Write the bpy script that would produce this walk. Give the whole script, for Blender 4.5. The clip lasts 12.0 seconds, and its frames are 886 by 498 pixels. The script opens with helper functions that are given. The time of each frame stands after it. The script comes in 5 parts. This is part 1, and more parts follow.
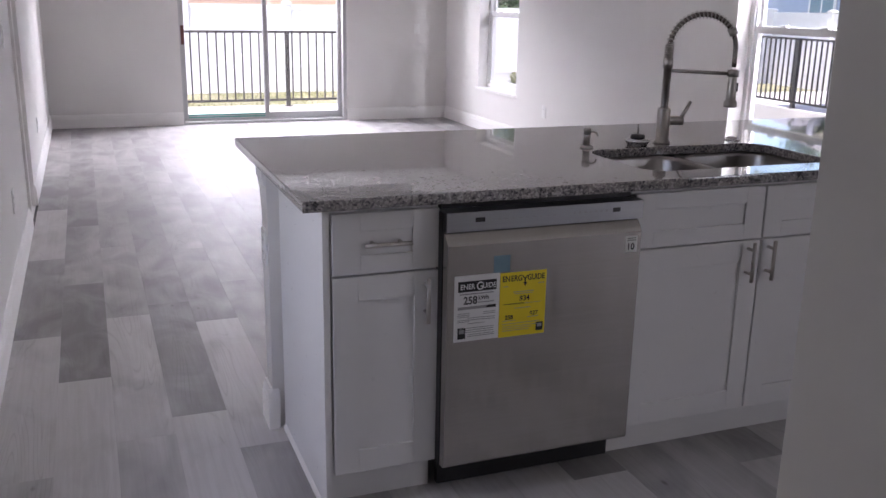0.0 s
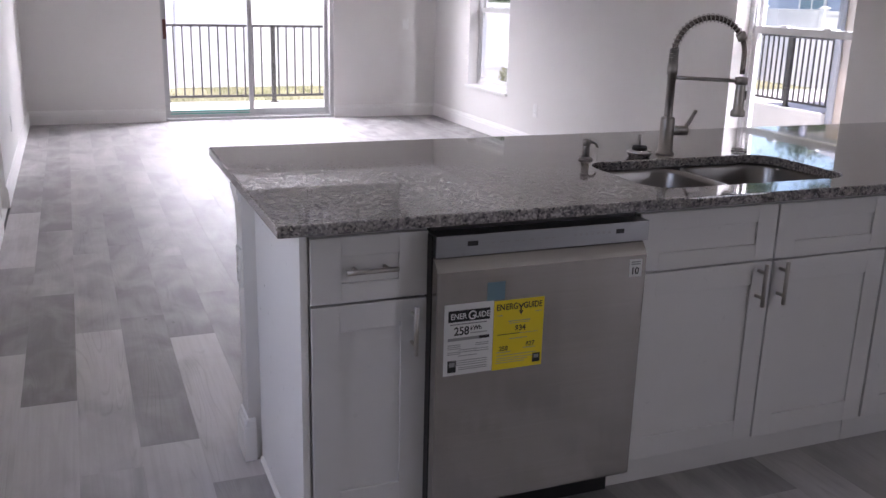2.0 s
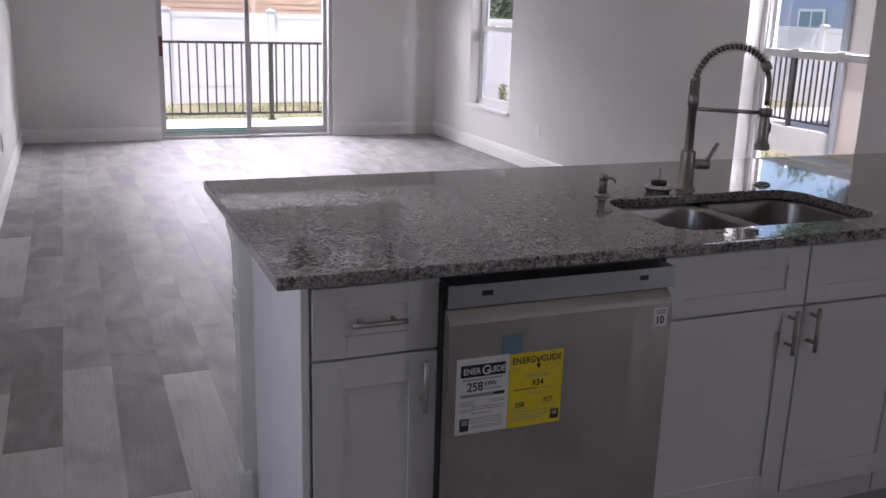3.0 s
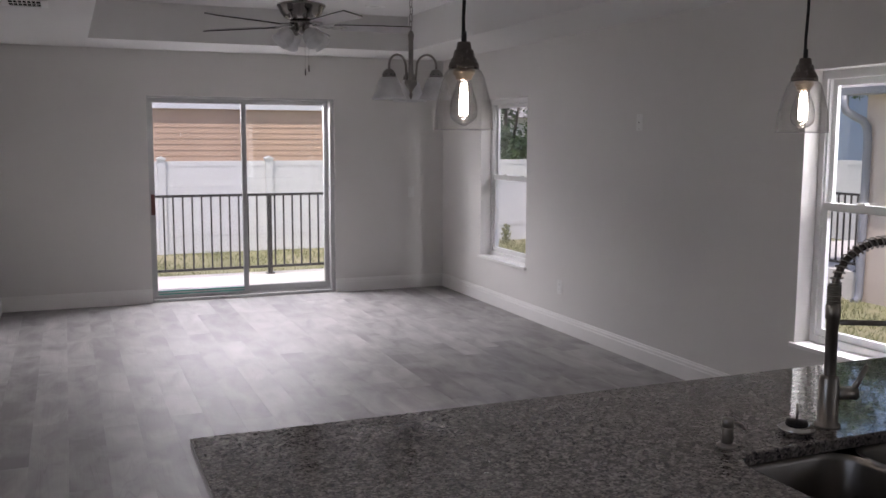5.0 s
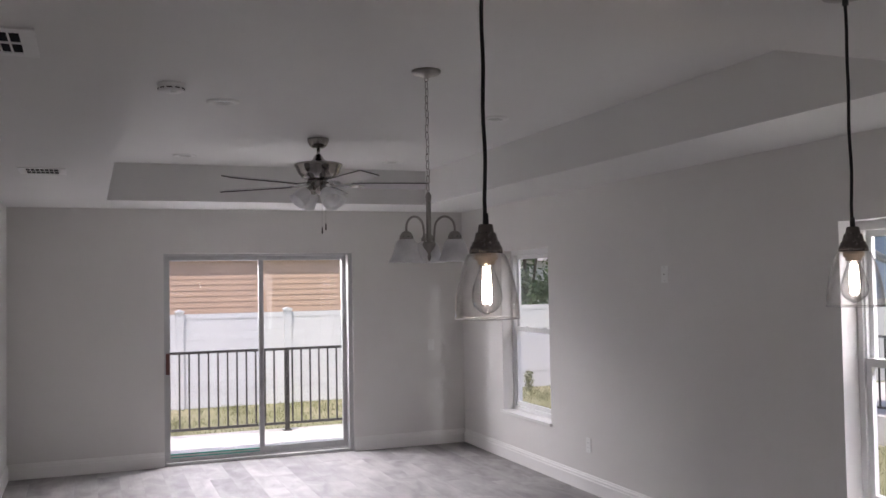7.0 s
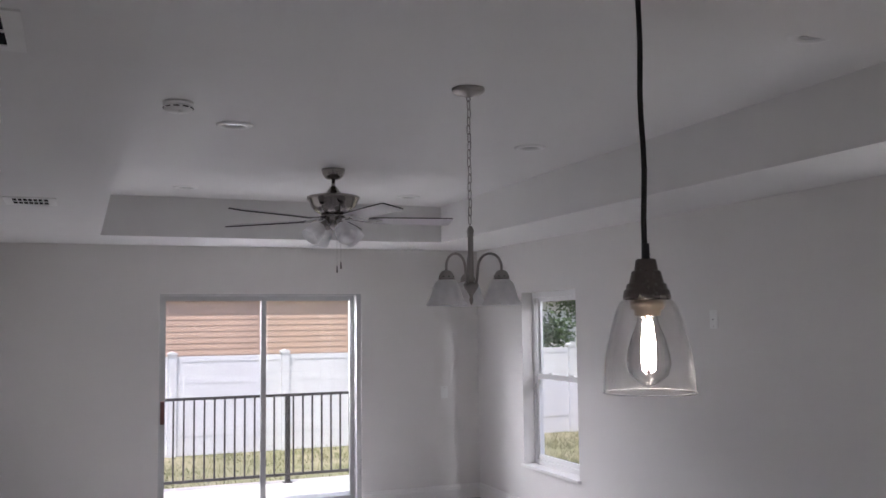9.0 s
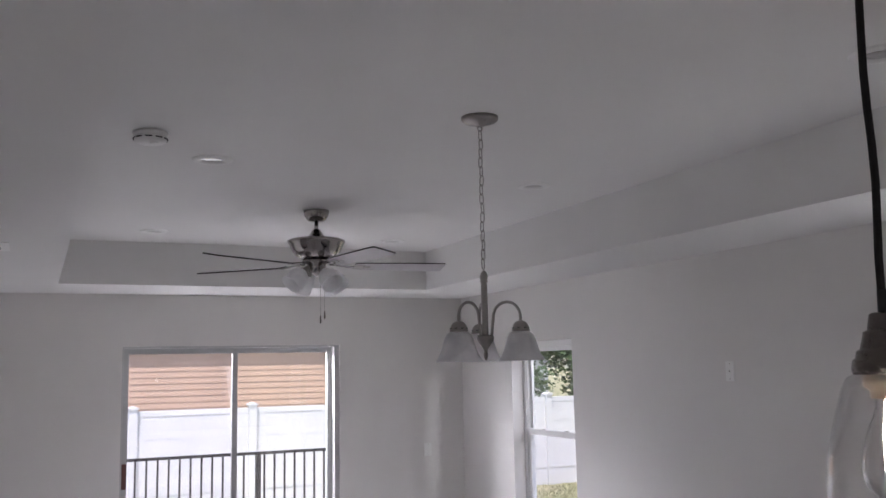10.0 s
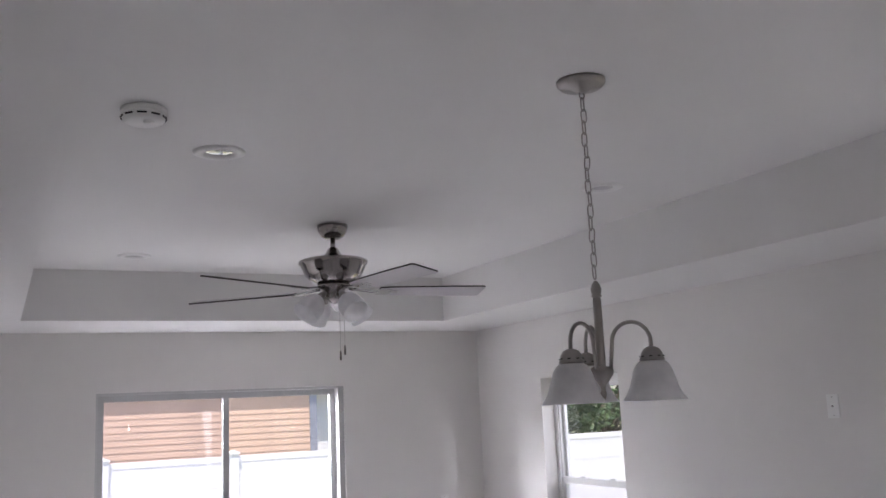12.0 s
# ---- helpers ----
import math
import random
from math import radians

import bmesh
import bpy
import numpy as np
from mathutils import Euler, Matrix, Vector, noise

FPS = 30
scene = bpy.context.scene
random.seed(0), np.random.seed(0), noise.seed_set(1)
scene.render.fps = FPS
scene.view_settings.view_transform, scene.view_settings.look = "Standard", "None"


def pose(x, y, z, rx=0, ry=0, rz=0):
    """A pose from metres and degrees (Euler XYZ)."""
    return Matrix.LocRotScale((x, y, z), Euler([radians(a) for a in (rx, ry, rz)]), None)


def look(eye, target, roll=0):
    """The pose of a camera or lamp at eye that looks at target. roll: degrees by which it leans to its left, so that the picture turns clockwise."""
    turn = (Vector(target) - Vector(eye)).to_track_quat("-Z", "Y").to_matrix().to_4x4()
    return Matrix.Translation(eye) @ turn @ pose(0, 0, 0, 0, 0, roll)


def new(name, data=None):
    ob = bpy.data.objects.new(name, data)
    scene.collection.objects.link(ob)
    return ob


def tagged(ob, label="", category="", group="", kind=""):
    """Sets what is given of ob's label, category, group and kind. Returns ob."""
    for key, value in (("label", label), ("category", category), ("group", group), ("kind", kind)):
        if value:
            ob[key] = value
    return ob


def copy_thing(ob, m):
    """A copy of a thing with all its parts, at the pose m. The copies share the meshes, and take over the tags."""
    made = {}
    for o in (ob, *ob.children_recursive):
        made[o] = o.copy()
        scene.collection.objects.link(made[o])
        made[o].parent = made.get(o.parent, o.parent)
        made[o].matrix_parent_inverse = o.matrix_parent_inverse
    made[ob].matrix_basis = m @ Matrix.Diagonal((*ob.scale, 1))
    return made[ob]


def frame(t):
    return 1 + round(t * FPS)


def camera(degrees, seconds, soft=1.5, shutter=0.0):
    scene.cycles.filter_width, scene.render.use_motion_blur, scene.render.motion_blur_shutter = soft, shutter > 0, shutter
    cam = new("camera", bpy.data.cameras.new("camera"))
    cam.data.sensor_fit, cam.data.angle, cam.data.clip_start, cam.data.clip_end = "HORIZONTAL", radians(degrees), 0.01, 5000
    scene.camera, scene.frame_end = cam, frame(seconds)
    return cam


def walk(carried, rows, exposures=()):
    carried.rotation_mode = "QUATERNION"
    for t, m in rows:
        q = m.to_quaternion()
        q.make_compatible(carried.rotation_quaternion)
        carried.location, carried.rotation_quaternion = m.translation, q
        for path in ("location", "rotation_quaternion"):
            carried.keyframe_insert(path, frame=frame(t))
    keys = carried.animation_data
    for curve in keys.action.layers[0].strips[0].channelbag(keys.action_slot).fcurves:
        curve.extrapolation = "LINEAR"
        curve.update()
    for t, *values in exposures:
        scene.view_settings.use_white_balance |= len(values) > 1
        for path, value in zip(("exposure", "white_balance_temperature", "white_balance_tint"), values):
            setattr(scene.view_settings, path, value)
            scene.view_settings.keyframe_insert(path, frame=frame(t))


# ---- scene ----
cam = camera(51.8, 12.0)
PATH = [
    (0, (-0.977, -10.343, 1.402), (-0.276, -8.547, 0.87), 1.1),
    (0.5, (-0.947, -10.271, 1.386), (-0.194, -8.52, 0.781), 1.3),
    (1, (-0.927, -10.235, 1.381), (-0.165, -8.493, 0.762), 1.3),
    (1.5, (-0.908, -10.177, 1.399), (-0.153, -8.428, 0.79), 1.3),
    (2, (-0.901, -10.138, 1.426), (-0.177, -8.355, 0.88), 1.5),
    (2.5, (-0.893, -10.068, 1.443), (-0.165, -8.282, 0.914), 1.6),
    (4.5, (-0.763, -9.426, 1.552), (-0.019, -7.602, 1.201), 1.1),
    (5, (-0.745, -9.214, 1.598), (0.012, -7.378, 1.36), 0.2),
    (5.5, (-0.737, -9.083, 1.634), (0.028, -7.239, 1.507), -0.8),
    (6, (-0.691, -9.038, 1.672), (0.05, -7.181, 1.64), -0.9),
    (6.5, (-0.676, -9.031, 1.694), (0.057, -7.17, 1.724), -1.0),
    (7, (-0.673, -9.025, 1.702), (0.051, -7.162, 1.773), -1.0),
    (9, (-0.683, -8.416, 1.731), (0.058, -6.565, 1.89), -0.7),
    (9.5, (-0.711, -8.161, 1.748), (0.062, -6.325, 1.925), -1.1),
    (10, (-0.676, -7.914, 1.775), (0.136, -6.105, 2.035), -1.2),
    (10.5, (-0.658, -7.872, 1.786), (0.166, -6.073, 2.075), -1.5),
    (11, (-0.636, -7.74, 1.769), (0.187, -5.941, 2.06), -1.5),
    (11.5, (-0.66, -7.388, 1.75), (0.162, -5.588, 2.039), -1.5),
    (12, (-0.653, -6.938, 1.809), (0.219, -5.17, 2.149), -2.6),
]
EXPOSURES = [(t, e, 6640 if 4 < t < 8 else 6350, 25 if t < 2.8 else 21) for t, e in ((0.0, 2.1), (0.5, 2.4), (1.0, 2.5), (1.5, 2.5), (2.0, 2.1), (2.5, 1.8), (2.7, 1.72), (4.3, 1.27), (5.0, 1.0), (5.5, 0.98), (7.0, 1.22), (9.0, 1.4), (10.0, 1.58), (11.0, 1.84), (12.0, 1.83))]
walk(cam, [(t, look(eye, target, roll)) for t, eye, target, roll in PATH], EXPOSURES)

# ---- world, sun, daylight in the openings ----
SUN_EL, SUN_AZ = 70.0, 210.0          # degrees; azimuth clockwise from +y
world = bpy.data.worlds.new("world")
scene.world = world
world.use_nodes = True
wn = world.node_tree.nodes
sky = wn.new("ShaderNodeTexSky")
sky.sky_type = "NISHITA"
sky.sun_disc = False
sky.sun_elevation = radians(SUN_EL)
sky.sun_rotation = radians(SUN_AZ)
wn["Background"].inputs["Strength"].default_value = 0.092
world.node_tree.links.new(sky.outputs[0], wn["Background"].inputs["Color"])

sun_dir = Vector((math.sin(radians(SUN_AZ)) * math.cos(radians(SUN_EL)), math.cos(radians(SUN_AZ)) * math.cos(radians(SUN_EL)), math.sin(radians(SUN_EL))))
sun = new("sun", bpy.data.lights.new("sun", "SUN"))
sun.data.energy, sun.data.angle, sun.data.color = 2.3, radians(0.5), (1.0, 0.95, 0.88)
sun.matrix_world = look(sun_dir * 40, (0, 0, 0))


def daylight(name, eye, target, wide, high, watts):
    """Sky light that falls in through an opening, as a lamp outside its head."""
    lamp = new(name, bpy.data.lights.new(name, "AREA"))
    lamp.data.shape, lamp.data.size, lamp.data.size_y = "RECTANGLE", wide, high
    lamp.data.energy, lamp.data.color = watts, (0.95, 0.97, 1.0)
    lamp.matrix_world = look(eye, target)
    return lamp


daylight("door_daylight", (0.91, 0.75, 2.27), (0.91, -8.0, 1.6), 1.8, 0.36, 90)
daylight("window_fill_daylight", (3.66, -1.47, 2.36), (1.2, -1.47, 0.0), 0.95, 0.5, 3)
daylight("window_fill_daylight", (4.3, -5.745, 2.5), (1.2, -5.745, 0.4), 1.0, 0.5, 56)
# fill lamp at the added kitchen window, to brighten the cabinet fronts
daylight("window_fill_daylight", (3.42, -11.115, 1.21), (0.9, -8.3, 0.6), 0.9, 1.45, 4.2)
# fill lamp at the added side window, to brighten the near floor
daylight("window_fill_daylight", (-1.75, -8.115, 1.25), (-0.9, -8.6, 0.0), 0.9, 1.45, 1.7)

# ---- materials ----
def material(name, base, rough=0.5, metal=0.0, spec=0.5):
    m = bpy.data.materials.new(name)
    m.use_nodes = True
    b = m.node_tree.nodes["Principled BSDF"]
    b.inputs["Base Color"].default_value = (*base, 1)
    b.inputs["Roughness"].default_value = rough
    b.inputs["Metallic"].default_value = metal
    b.inputs["Specular IOR Level"].default_value = spec
    return m, m.node_tree.nodes, m.node_tree.links, b


def noise_node(n, l, scale, detail=4.0, stretch=(1, 1, 1), coord="Object", rough=0.55):
    tc = n.new("ShaderNodeTexCoord")
    mp = n.new("ShaderNodeMapping")
    mp.inputs["Scale"].default_value = stretch
    t = n.new("ShaderNodeTexNoise")
    t.inputs["Scale"].default_value, t.inputs["Detail"].default_value, t.inputs["Roughness"].default_value = scale, detail, rough
    l.new(tc.outputs[coord], mp.inputs["Vector"])
    l.new(mp.outputs[0], t.inputs["Vector"])
    return t


def ramp(n, l, source, stops):
    r = n.new("ShaderNodeValToRGB")
    while len(r.color_ramp.elements) < len(stops):
        r.color_ramp.elements.new(0.5)
    for e, (p, c) in zip(r.color_ramp.elements, stops):
        e.position, e.color = p, (*c, 1)
    l.new(source, r.inputs["Fac"])
    return r


def bump(n, l, source, b, strength, distance=0.002):
    k = n.new("ShaderNodeBump")
    k.inputs["Strength"].default_value, k.inputs["Distance"].default_value = strength, distance
    l.new(source, k.inputs["Height"])
    l.new(k.outputs[0], b.inputs["Normal"])
    return k


def mottled(name, base, rough, vary=0.06, scale=2.0, fine=60.0, relief=0.15, metal=0.0, spec=0.5, stretch=(1, 1, 1), distance=0.002):
    """Two scales of variation: broad tone changes in the colour, fine grain in the relief and the gloss."""
    m, n, l, b = material(name, base, rough, metal, spec)
    broad = noise_node(n, l, scale, 5, stretch)
    dark = tuple(c * (1 - vary) for c in base)
    light = tuple(min(1, c * (1 + vary)) for c in base)
    r = ramp(n, l, broad.outputs["Fac"], [(0.3, dark), (0.7, light)])
    l.new(r.outputs[0], b.inputs["Base Color"])
    grain = noise_node(n, l, fine, 3, stretch)
    bump(n, l, grain.outputs["Fac"], b, relief, distance)
    mr = n.new("ShaderNodeMapRange")
    mr.inputs["To Min"].default_value, mr.inputs["To Max"].default_value = max(0, rough - 0.06), rough + 0.06
    l.new(grain.outputs["Fac"], mr.inputs["Value"])
    l.new(mr.outputs[0], b.inputs["Roughness"])
    return m


WALL = mottled("wall_paint", (0.70, 0.685, 0.66), 0.6, 0.025, 0.9, 140, 0.25, distance=0.001)
CEIL = mottled("ceiling_paint", (0.74, 0.735, 0.72), 0.75, 0.02, 0.8, 90, 0.3, distance=0.0015)
TRIM = mottled("trim_paint", (0.80, 0.79, 0.77), 0.46, 0.02, 2, 30, 0.05)
CABINET = mottled("cabinet_paint", (0.73, 0.727, 0.72), 0.3, 0.015, 3, 40, 0.04)
VINYL = mottled("window_vinyl", (0.80, 0.80, 0.79), 0.35, 0.02, 4, 40, 0.03)
ALU = mottled("door_frame_aluminium", (0.47, 0.47, 0.465), 0.4, 0.03, 5, 80, 0.04)
# the frame's aluminium, darkened for leaves that stand against the light
ALU_BACKLIT = mottled("backlit_leaf_aluminium", (0.42, 0.42, 0.42), 0.4, 0.03, 5, 80, 0.04)
PLASTIC = mottled("white_plastic", (0.78, 0.78, 0.76), 0.35, 0.02, 8, 60, 0.02)
DARK = mottled("black_plastic", (0.012, 0.012, 0.013), 0.45, 0.2, 8, 80, 0.05)
DUCT_SHADE = mottled("duct_shade_black", (0.010, 0.010, 0.011), 0.95, 0.1, 8, 60, 0.05, spec=0.08)
PULL = mottled("satin_nickel_pull", (0.50, 0.47, 0.44), 0.40, 0.05, 6, 180, 0.04, metal=1.0)
NICKEL = mottled("brushed_nickel", (0.36, 0.34, 0.32), 0.30, 0.06, 6, 180, 0.04, metal=1.0)
PEWTER = mottled("dark_pewter", (0.20, 0.18, 0.168), 0.26, 0.1, 8, 160, 0.05, metal=1.0)
POLISHED = mottled("polished_nickel", (0.36, 0.34, 0.325), 0.12, 0.04, 6, 160, 0.01, metal=1.0)
CHROME = mottled("polished_chrome", (0.7, 0.7, 0.7), 0.08, 0.03, 8, 90, 0.01, metal=1.0)
BRASS = mottled("socket_brass", (0.42, 0.345, 0.27), 0.3, 0.08, 10, 120, 0.04, metal=1.0)
CORD = mottled("black_cloth_cord", (0.015, 0.013, 0.012), 0.8, 0.2, 60, 900, 0.4)
RAILING = mottled("bronze_railing", (0.035, 0.032, 0.03), 0.45, 0.15, 6, 90, 0.08)
CONCRETE = mottled("patio_concrete", (0.62, 0.59, 0.55), 0.85, 0.12, 1.6, 50, 0.5, distance=0.004)
FENCE = mottled("white_vinyl_fence", (0.68, 0.68, 0.675), 0.4, 0.04, 1.5, 30, 0.05)
SIDING = mottled("tan_siding", (0.55, 0.38, 0.27), 0.6, 0.08, 1.2, 40, 0.15)
STUCCO = mottled("beige_stucco", (0.62, 0.53, 0.46), 0.9, 0.05, 1.5, 120, 0.6, distance=0.004)
BLUE = mottled("blue_siding", (0.36, 0.44, 0.57), 0.6, 0.06, 1.0, 40, 0.15)
SHINGLE = mottled("grey_shingle", (0.30, 0.28, 0.28), 0.9, 0.2, 4, 60, 0.6, distance=0.006)
GUTTER = mottled("grey_gutter", (0.24, 0.25, 0.28), 0.4, 0.06, 3, 60, 0.05)
BARK = mottled("bark", (0.12, 0.09, 0.065), 0.95, 0.3, 6, 40, 0.8, distance=0.02)
TEAL = mottled("teal_film", (0.02, 0.30, 0.24), 0.35, 0.1, 10, 60, 0.05)
HANDLE_RED = mottled("dark_red_handle", (0.12, 0.035, 0.03), 0.4, 0.1, 20, 80, 0.05)
PAPER = mottled("label_paper", (0.78, 0.78, 0.77), 0.5, 0.02, 10, 90, 0.03)
YELLOW = mottled("label_yellow", (0.85, 0.66, 0.02), 0.5, 0.02, 10, 90, 0.03)
INK = mottled("label_ink", (0.02, 0.02, 0.02), 0.55, 0.1, 10, 90, 0.02)
INK_GREY = mottled("label_grey_ink", (0.32, 0.32, 0.32), 0.55, 0.1, 10, 90, 0.02)
BLUE_FILM = mottled("blue_film", (0.16, 0.27, 0.33), 0.3, 0.05, 10, 90, 0.02)
BLADE_TOP = mottled("blade_silver", (0.52, 0.50, 0.52), 0.42, 0.05, 3, 60, 0.06)
BLADE_EDGE = mottled("blade_edge", (0.03, 0.025, 0.022), 0.5, 0.1, 8, 60, 0.05)


def plank_material():
    m, n, l, b = material("grey_oak_vinyl", (0.4, 0.4, 0.4), 0.45, 0.0, 0.3)
    info = n.new("ShaderNodeObjectInfo")
    tc = n.new("ShaderNodeTexCoord")
    add = n.new("ShaderNodeVectorMath")
    mul = n.new("ShaderNodeVectorMath")
    mul.operation = "SCALE"
    mul.inputs[0].default_value = (13.0, 37.0, 5.0)
    l.new(info.outputs["Random"], mul.inputs["Scale"])
    l.new(tc.outputs["Object"], add.inputs[0])
    l.new(mul.outputs[0], add.inputs[1])

    def grain(scale, stretch, detail):
        mp = n.new("ShaderNodeMapping")
        mp.inputs["Scale"].default_value = stretch
        t = n.new("ShaderNodeTexNoise")
        t.inputs["Scale"].default_value, t.inputs["Detail"].default_value, t.inputs["Distortion"].default_value = scale, detail, 0.6
        l.new(add.outputs[0], mp.inputs["Vector"])
        l.new(mp.outputs[0], t.inputs["Vector"])
        return t
    broad = grain(3.4, (1.7, 0.8, 1), 5)
    fine = grain(26.0, (3.0, 0.10, 1), 6)
    patch = grain(4.0, (2.0, 0.35, 1), 3)
    tone = n.new("ShaderNodeMix")
    tone.data_type = "RGBA"
    tone.inputs["A"].default_value = (0.225, 0.216, 0.214, 1)
    tone.inputs["B"].default_value = (0.53, 0.515, 0.51, 1)
    sep = n.new("ShaderNodeSeparateColor")
    l.new(info.outputs["Color"], sep.inputs[0])
    sm = n.new("ShaderNodeMath")
    sm.operation = "MULTIPLY_ADD"
    sm.inputs[1].default_value = 1.5
    l.new(broad.outputs["Fac"], sm.inputs[0])
    off = n.new("ShaderNodeMath")
    off.operation = "SUBTRACT"
    off.inputs[1].default_value = 0.75
    l.new(sep.outputs[0], off.inputs[0])
    l.new(off.outputs[0], sm.inputs[2])
    l.new(sm.outputs[0], tone.inputs["Factor"])
    streak = ramp(n, l, fine.outputs["Fac"], [(0.34, (0.91, 0.905, 0.90)), (0.62, (1, 1, 1))])
    # flat-sawn figure: contour lines of a stretched noise, only in some patches
    figure = grain(2.2, (2.6, 0.28, 1), 1)
    rings = n.new("ShaderNodeMath")
    rings.operation = "MULTIPLY"
    rings.inputs[1].default_value = 26.0
    l.new(figure.outputs["Fac"], rings.inputs[0])
    saw = n.new("ShaderNodeMath")
    saw.operation = "PINGPONG"
    saw.inputs[1].default_value = 0.5
    l.new(rings.outputs[0], saw.inputs[0])
    line = ramp(n, l, saw.outputs[0], [(0.0, (0.84, 0.835, 0.83)), (0.14, (1, 1, 1))])
    where = ramp(n, l, patch.outputs["Fac"], [(0.50, (0, 0, 0)), (0.62, (1, 1, 1))])
    drawn = n.new("ShaderNodeMix")
    drawn.data_type = "RGBA"
    drawn.inputs["A"].default_value = (1, 1, 1, 1)
    l.new(where.outputs[0], drawn.inputs["Factor"])
    l.new(line.outputs[0], drawn.inputs["B"])
    # small dark knots and scuffs
    spots = n.new("ShaderNodeTexVoronoi")
    spots.inputs["Scale"].default_value = 3.2
    smap = n.new("ShaderNodeMapping")
    smap.inputs["Scale"].default_value = (1.5, 0.7, 1)
    l.new(add.outputs[0], smap.inputs["Vector"])
    l.new(smap.outputs[0], spots.inputs["Vector"])
    knot = ramp(n, l, spots.outputs["Distance"], [(0.012, (0.55, 0.53, 0.52)), (0.05, (1, 1, 1))])
    worn = n.new("ShaderNodeMix")
    worn.data_type, worn.blend_type = "RGBA", "MULTIPLY"
    worn.inputs["Factor"].default_value = 1.0
    l.new(drawn.outputs["Result"], worn.inputs["A"])
    l.new(knot.outputs[0], worn.inputs["B"])
    both = n.new("ShaderNodeMix")
    both.data_type, both.blend_type = "RGBA", "MULTIPLY"
    both.inputs["Factor"].default_value = 1.0
    l.new(streak.outputs[0], both.inputs["A"])
    l.new(worn.outputs["Result"], both.inputs["B"])
    mixed = n.new("ShaderNodeMix")
    mixed.data_type, mixed.blend_type = "RGBA", "MULTIPLY"
    mixed.inputs["Factor"].default_value = 1.0
    l.new(tone.outputs["Result"], mixed.inputs["A"])
    l.new(both.outputs["Result"], mixed.inputs["B"])
    l.new(mixed.outputs["Result"], b.inputs["Base Color"])
    mr = n.new("ShaderNodeMapRange")
    mr.inputs["To Min"].default_value, mr.inputs["To Max"].default_value = 0.44, 0.60
    l.new(fine.outputs["Fac"], mr.inputs["Value"])
    l.new(mr.outputs[0], b.inputs["Roughness"])
    bump(n, l, fine.outputs["Fac"], b, 0.12, 0.001)
    return m


def granite_material():
    m, n, l, b = material("speckled_granite", (0.3, 0.3, 0.3), 0.07, 0.0, 0.85)
    tc = n.new("ShaderNodeTexCoord")
    b.inputs["Coat Weight"].default_value, b.inputs["Coat Roughness"].default_value = 0.6, 0.02
    cells = n.new("ShaderNodeTexVoronoi")
    cells.inputs["Scale"].default_value = 185
    l.new(tc.outputs["Object"], cells.inputs["Vector"])
    big = noise_node(n, l, 55, 4)
    sep = n.new("ShaderNodeSeparateColor")
    l.new(cells.outputs["Color"], sep.inputs[0])
    mix = n.new("ShaderNodeMath")
    mix.operation = "MULTIPLY_ADD"
    mix.inputs[1].default_value = 0.45
    half = n.new("ShaderNodeMath")
    half.operation = "MULTIPLY"
    half.inputs[1].default_value = 0.75
    l.new(big.outputs["Fac"], half.inputs[0])
    l.new(sep.outputs[0], mix.inputs[0])
    l.new(half.outputs[0], mix.inputs[2])
    r = ramp(n, l, mix.outputs[0], [(0.30, (0.03, 0.029, 0.033)), (0.42, (0.11, 0.105, 0.11)), (0.54, (0.20, 0.188, 0.188)), (0.68, (0.27, 0.255, 0.248)), (0.84, (0.40, 0.38, 0.37))])
    l.new(r.outputs[0], b.inputs["Base Color"])
    cloud = noise_node(n, l, 5, 3)
    mr = n.new("ShaderNodeMapRange")
    mr.inputs["To Min"].default_value, mr.inputs["To Max"].default_value = 0.035, 0.08
    l.new(cloud.outputs["Fac"], mr.inputs["Value"])
    l.new(mr.outputs[0], b.inputs["Roughness"])
    wave = noise_node(n, l, 38, 3)
    bump(n, l, wave.outputs["Fac"], b, 0.018, 0.0004)
    return m


def brushed_steel(name, base, rough, stretch, warp=(1, 1, 1), wavy=0.12, brushed=0.0):
    m, n, l, b = material(name, base, rough, 1.0)
    lines = noise_node(n, l, 40, 4, stretch)
    cloud = noise_node(n, l, 3, 2, warp)
    r = ramp(n, l, lines.outputs["Fac"], [(0.3, tuple(c * 0.96 for c in base)), (0.7, tuple(c * 1.03 for c in base))])
    l.new(r.outputs[0], b.inputs["Base Color"])
    mr = n.new("ShaderNodeMapRange")
    mr.inputs["To Min"].default_value, mr.inputs["To Max"].default_value = rough - 0.05, rough + 0.07
    l.new(cloud.outputs["Fac"], mr.inputs["Value"])
    l.new(mr.outputs[0], b.inputs["Roughness"])
    fine_relief = bump(n, l, lines.outputs["Fac"], b, 0.05, 0.0005)
    sway = n.new("ShaderNodeBump")
    sway.inputs["Strength"].default_value, sway.inputs["Distance"].default_value = wavy, 0.02
    l.new(cloud.outputs["Fac"], sway.inputs["Height"])
    l.new(sway.outputs[0], fine_relief.inputs["Normal"])
    b.inputs["Anisotropic"].default_value = brushed
    grain_way = n.new("ShaderNodeTangent")
    grain_way.direction_type, grain_way.axis = "RADIAL", "Z"
    l.new(grain_way.outputs[0], b.inputs["Tangent"])
    return m


def glass_material(name, tint=(1, 1, 1), ior=1.45, rough=0.0):
    m = bpy.data.materials.new(name)
    m.use_nodes = True
    n, l = m.node_tree.nodes, m.node_tree.links
    b = n["Principled BSDF"]
    b.inputs["Base Color"].default_value = (*tint, 1)
    b.inputs["Transmission Weight"].default_value = 1.0
    b.inputs["Roughness"].default_value = rough
    b.inputs["IOR"].default_value = ior
    return m


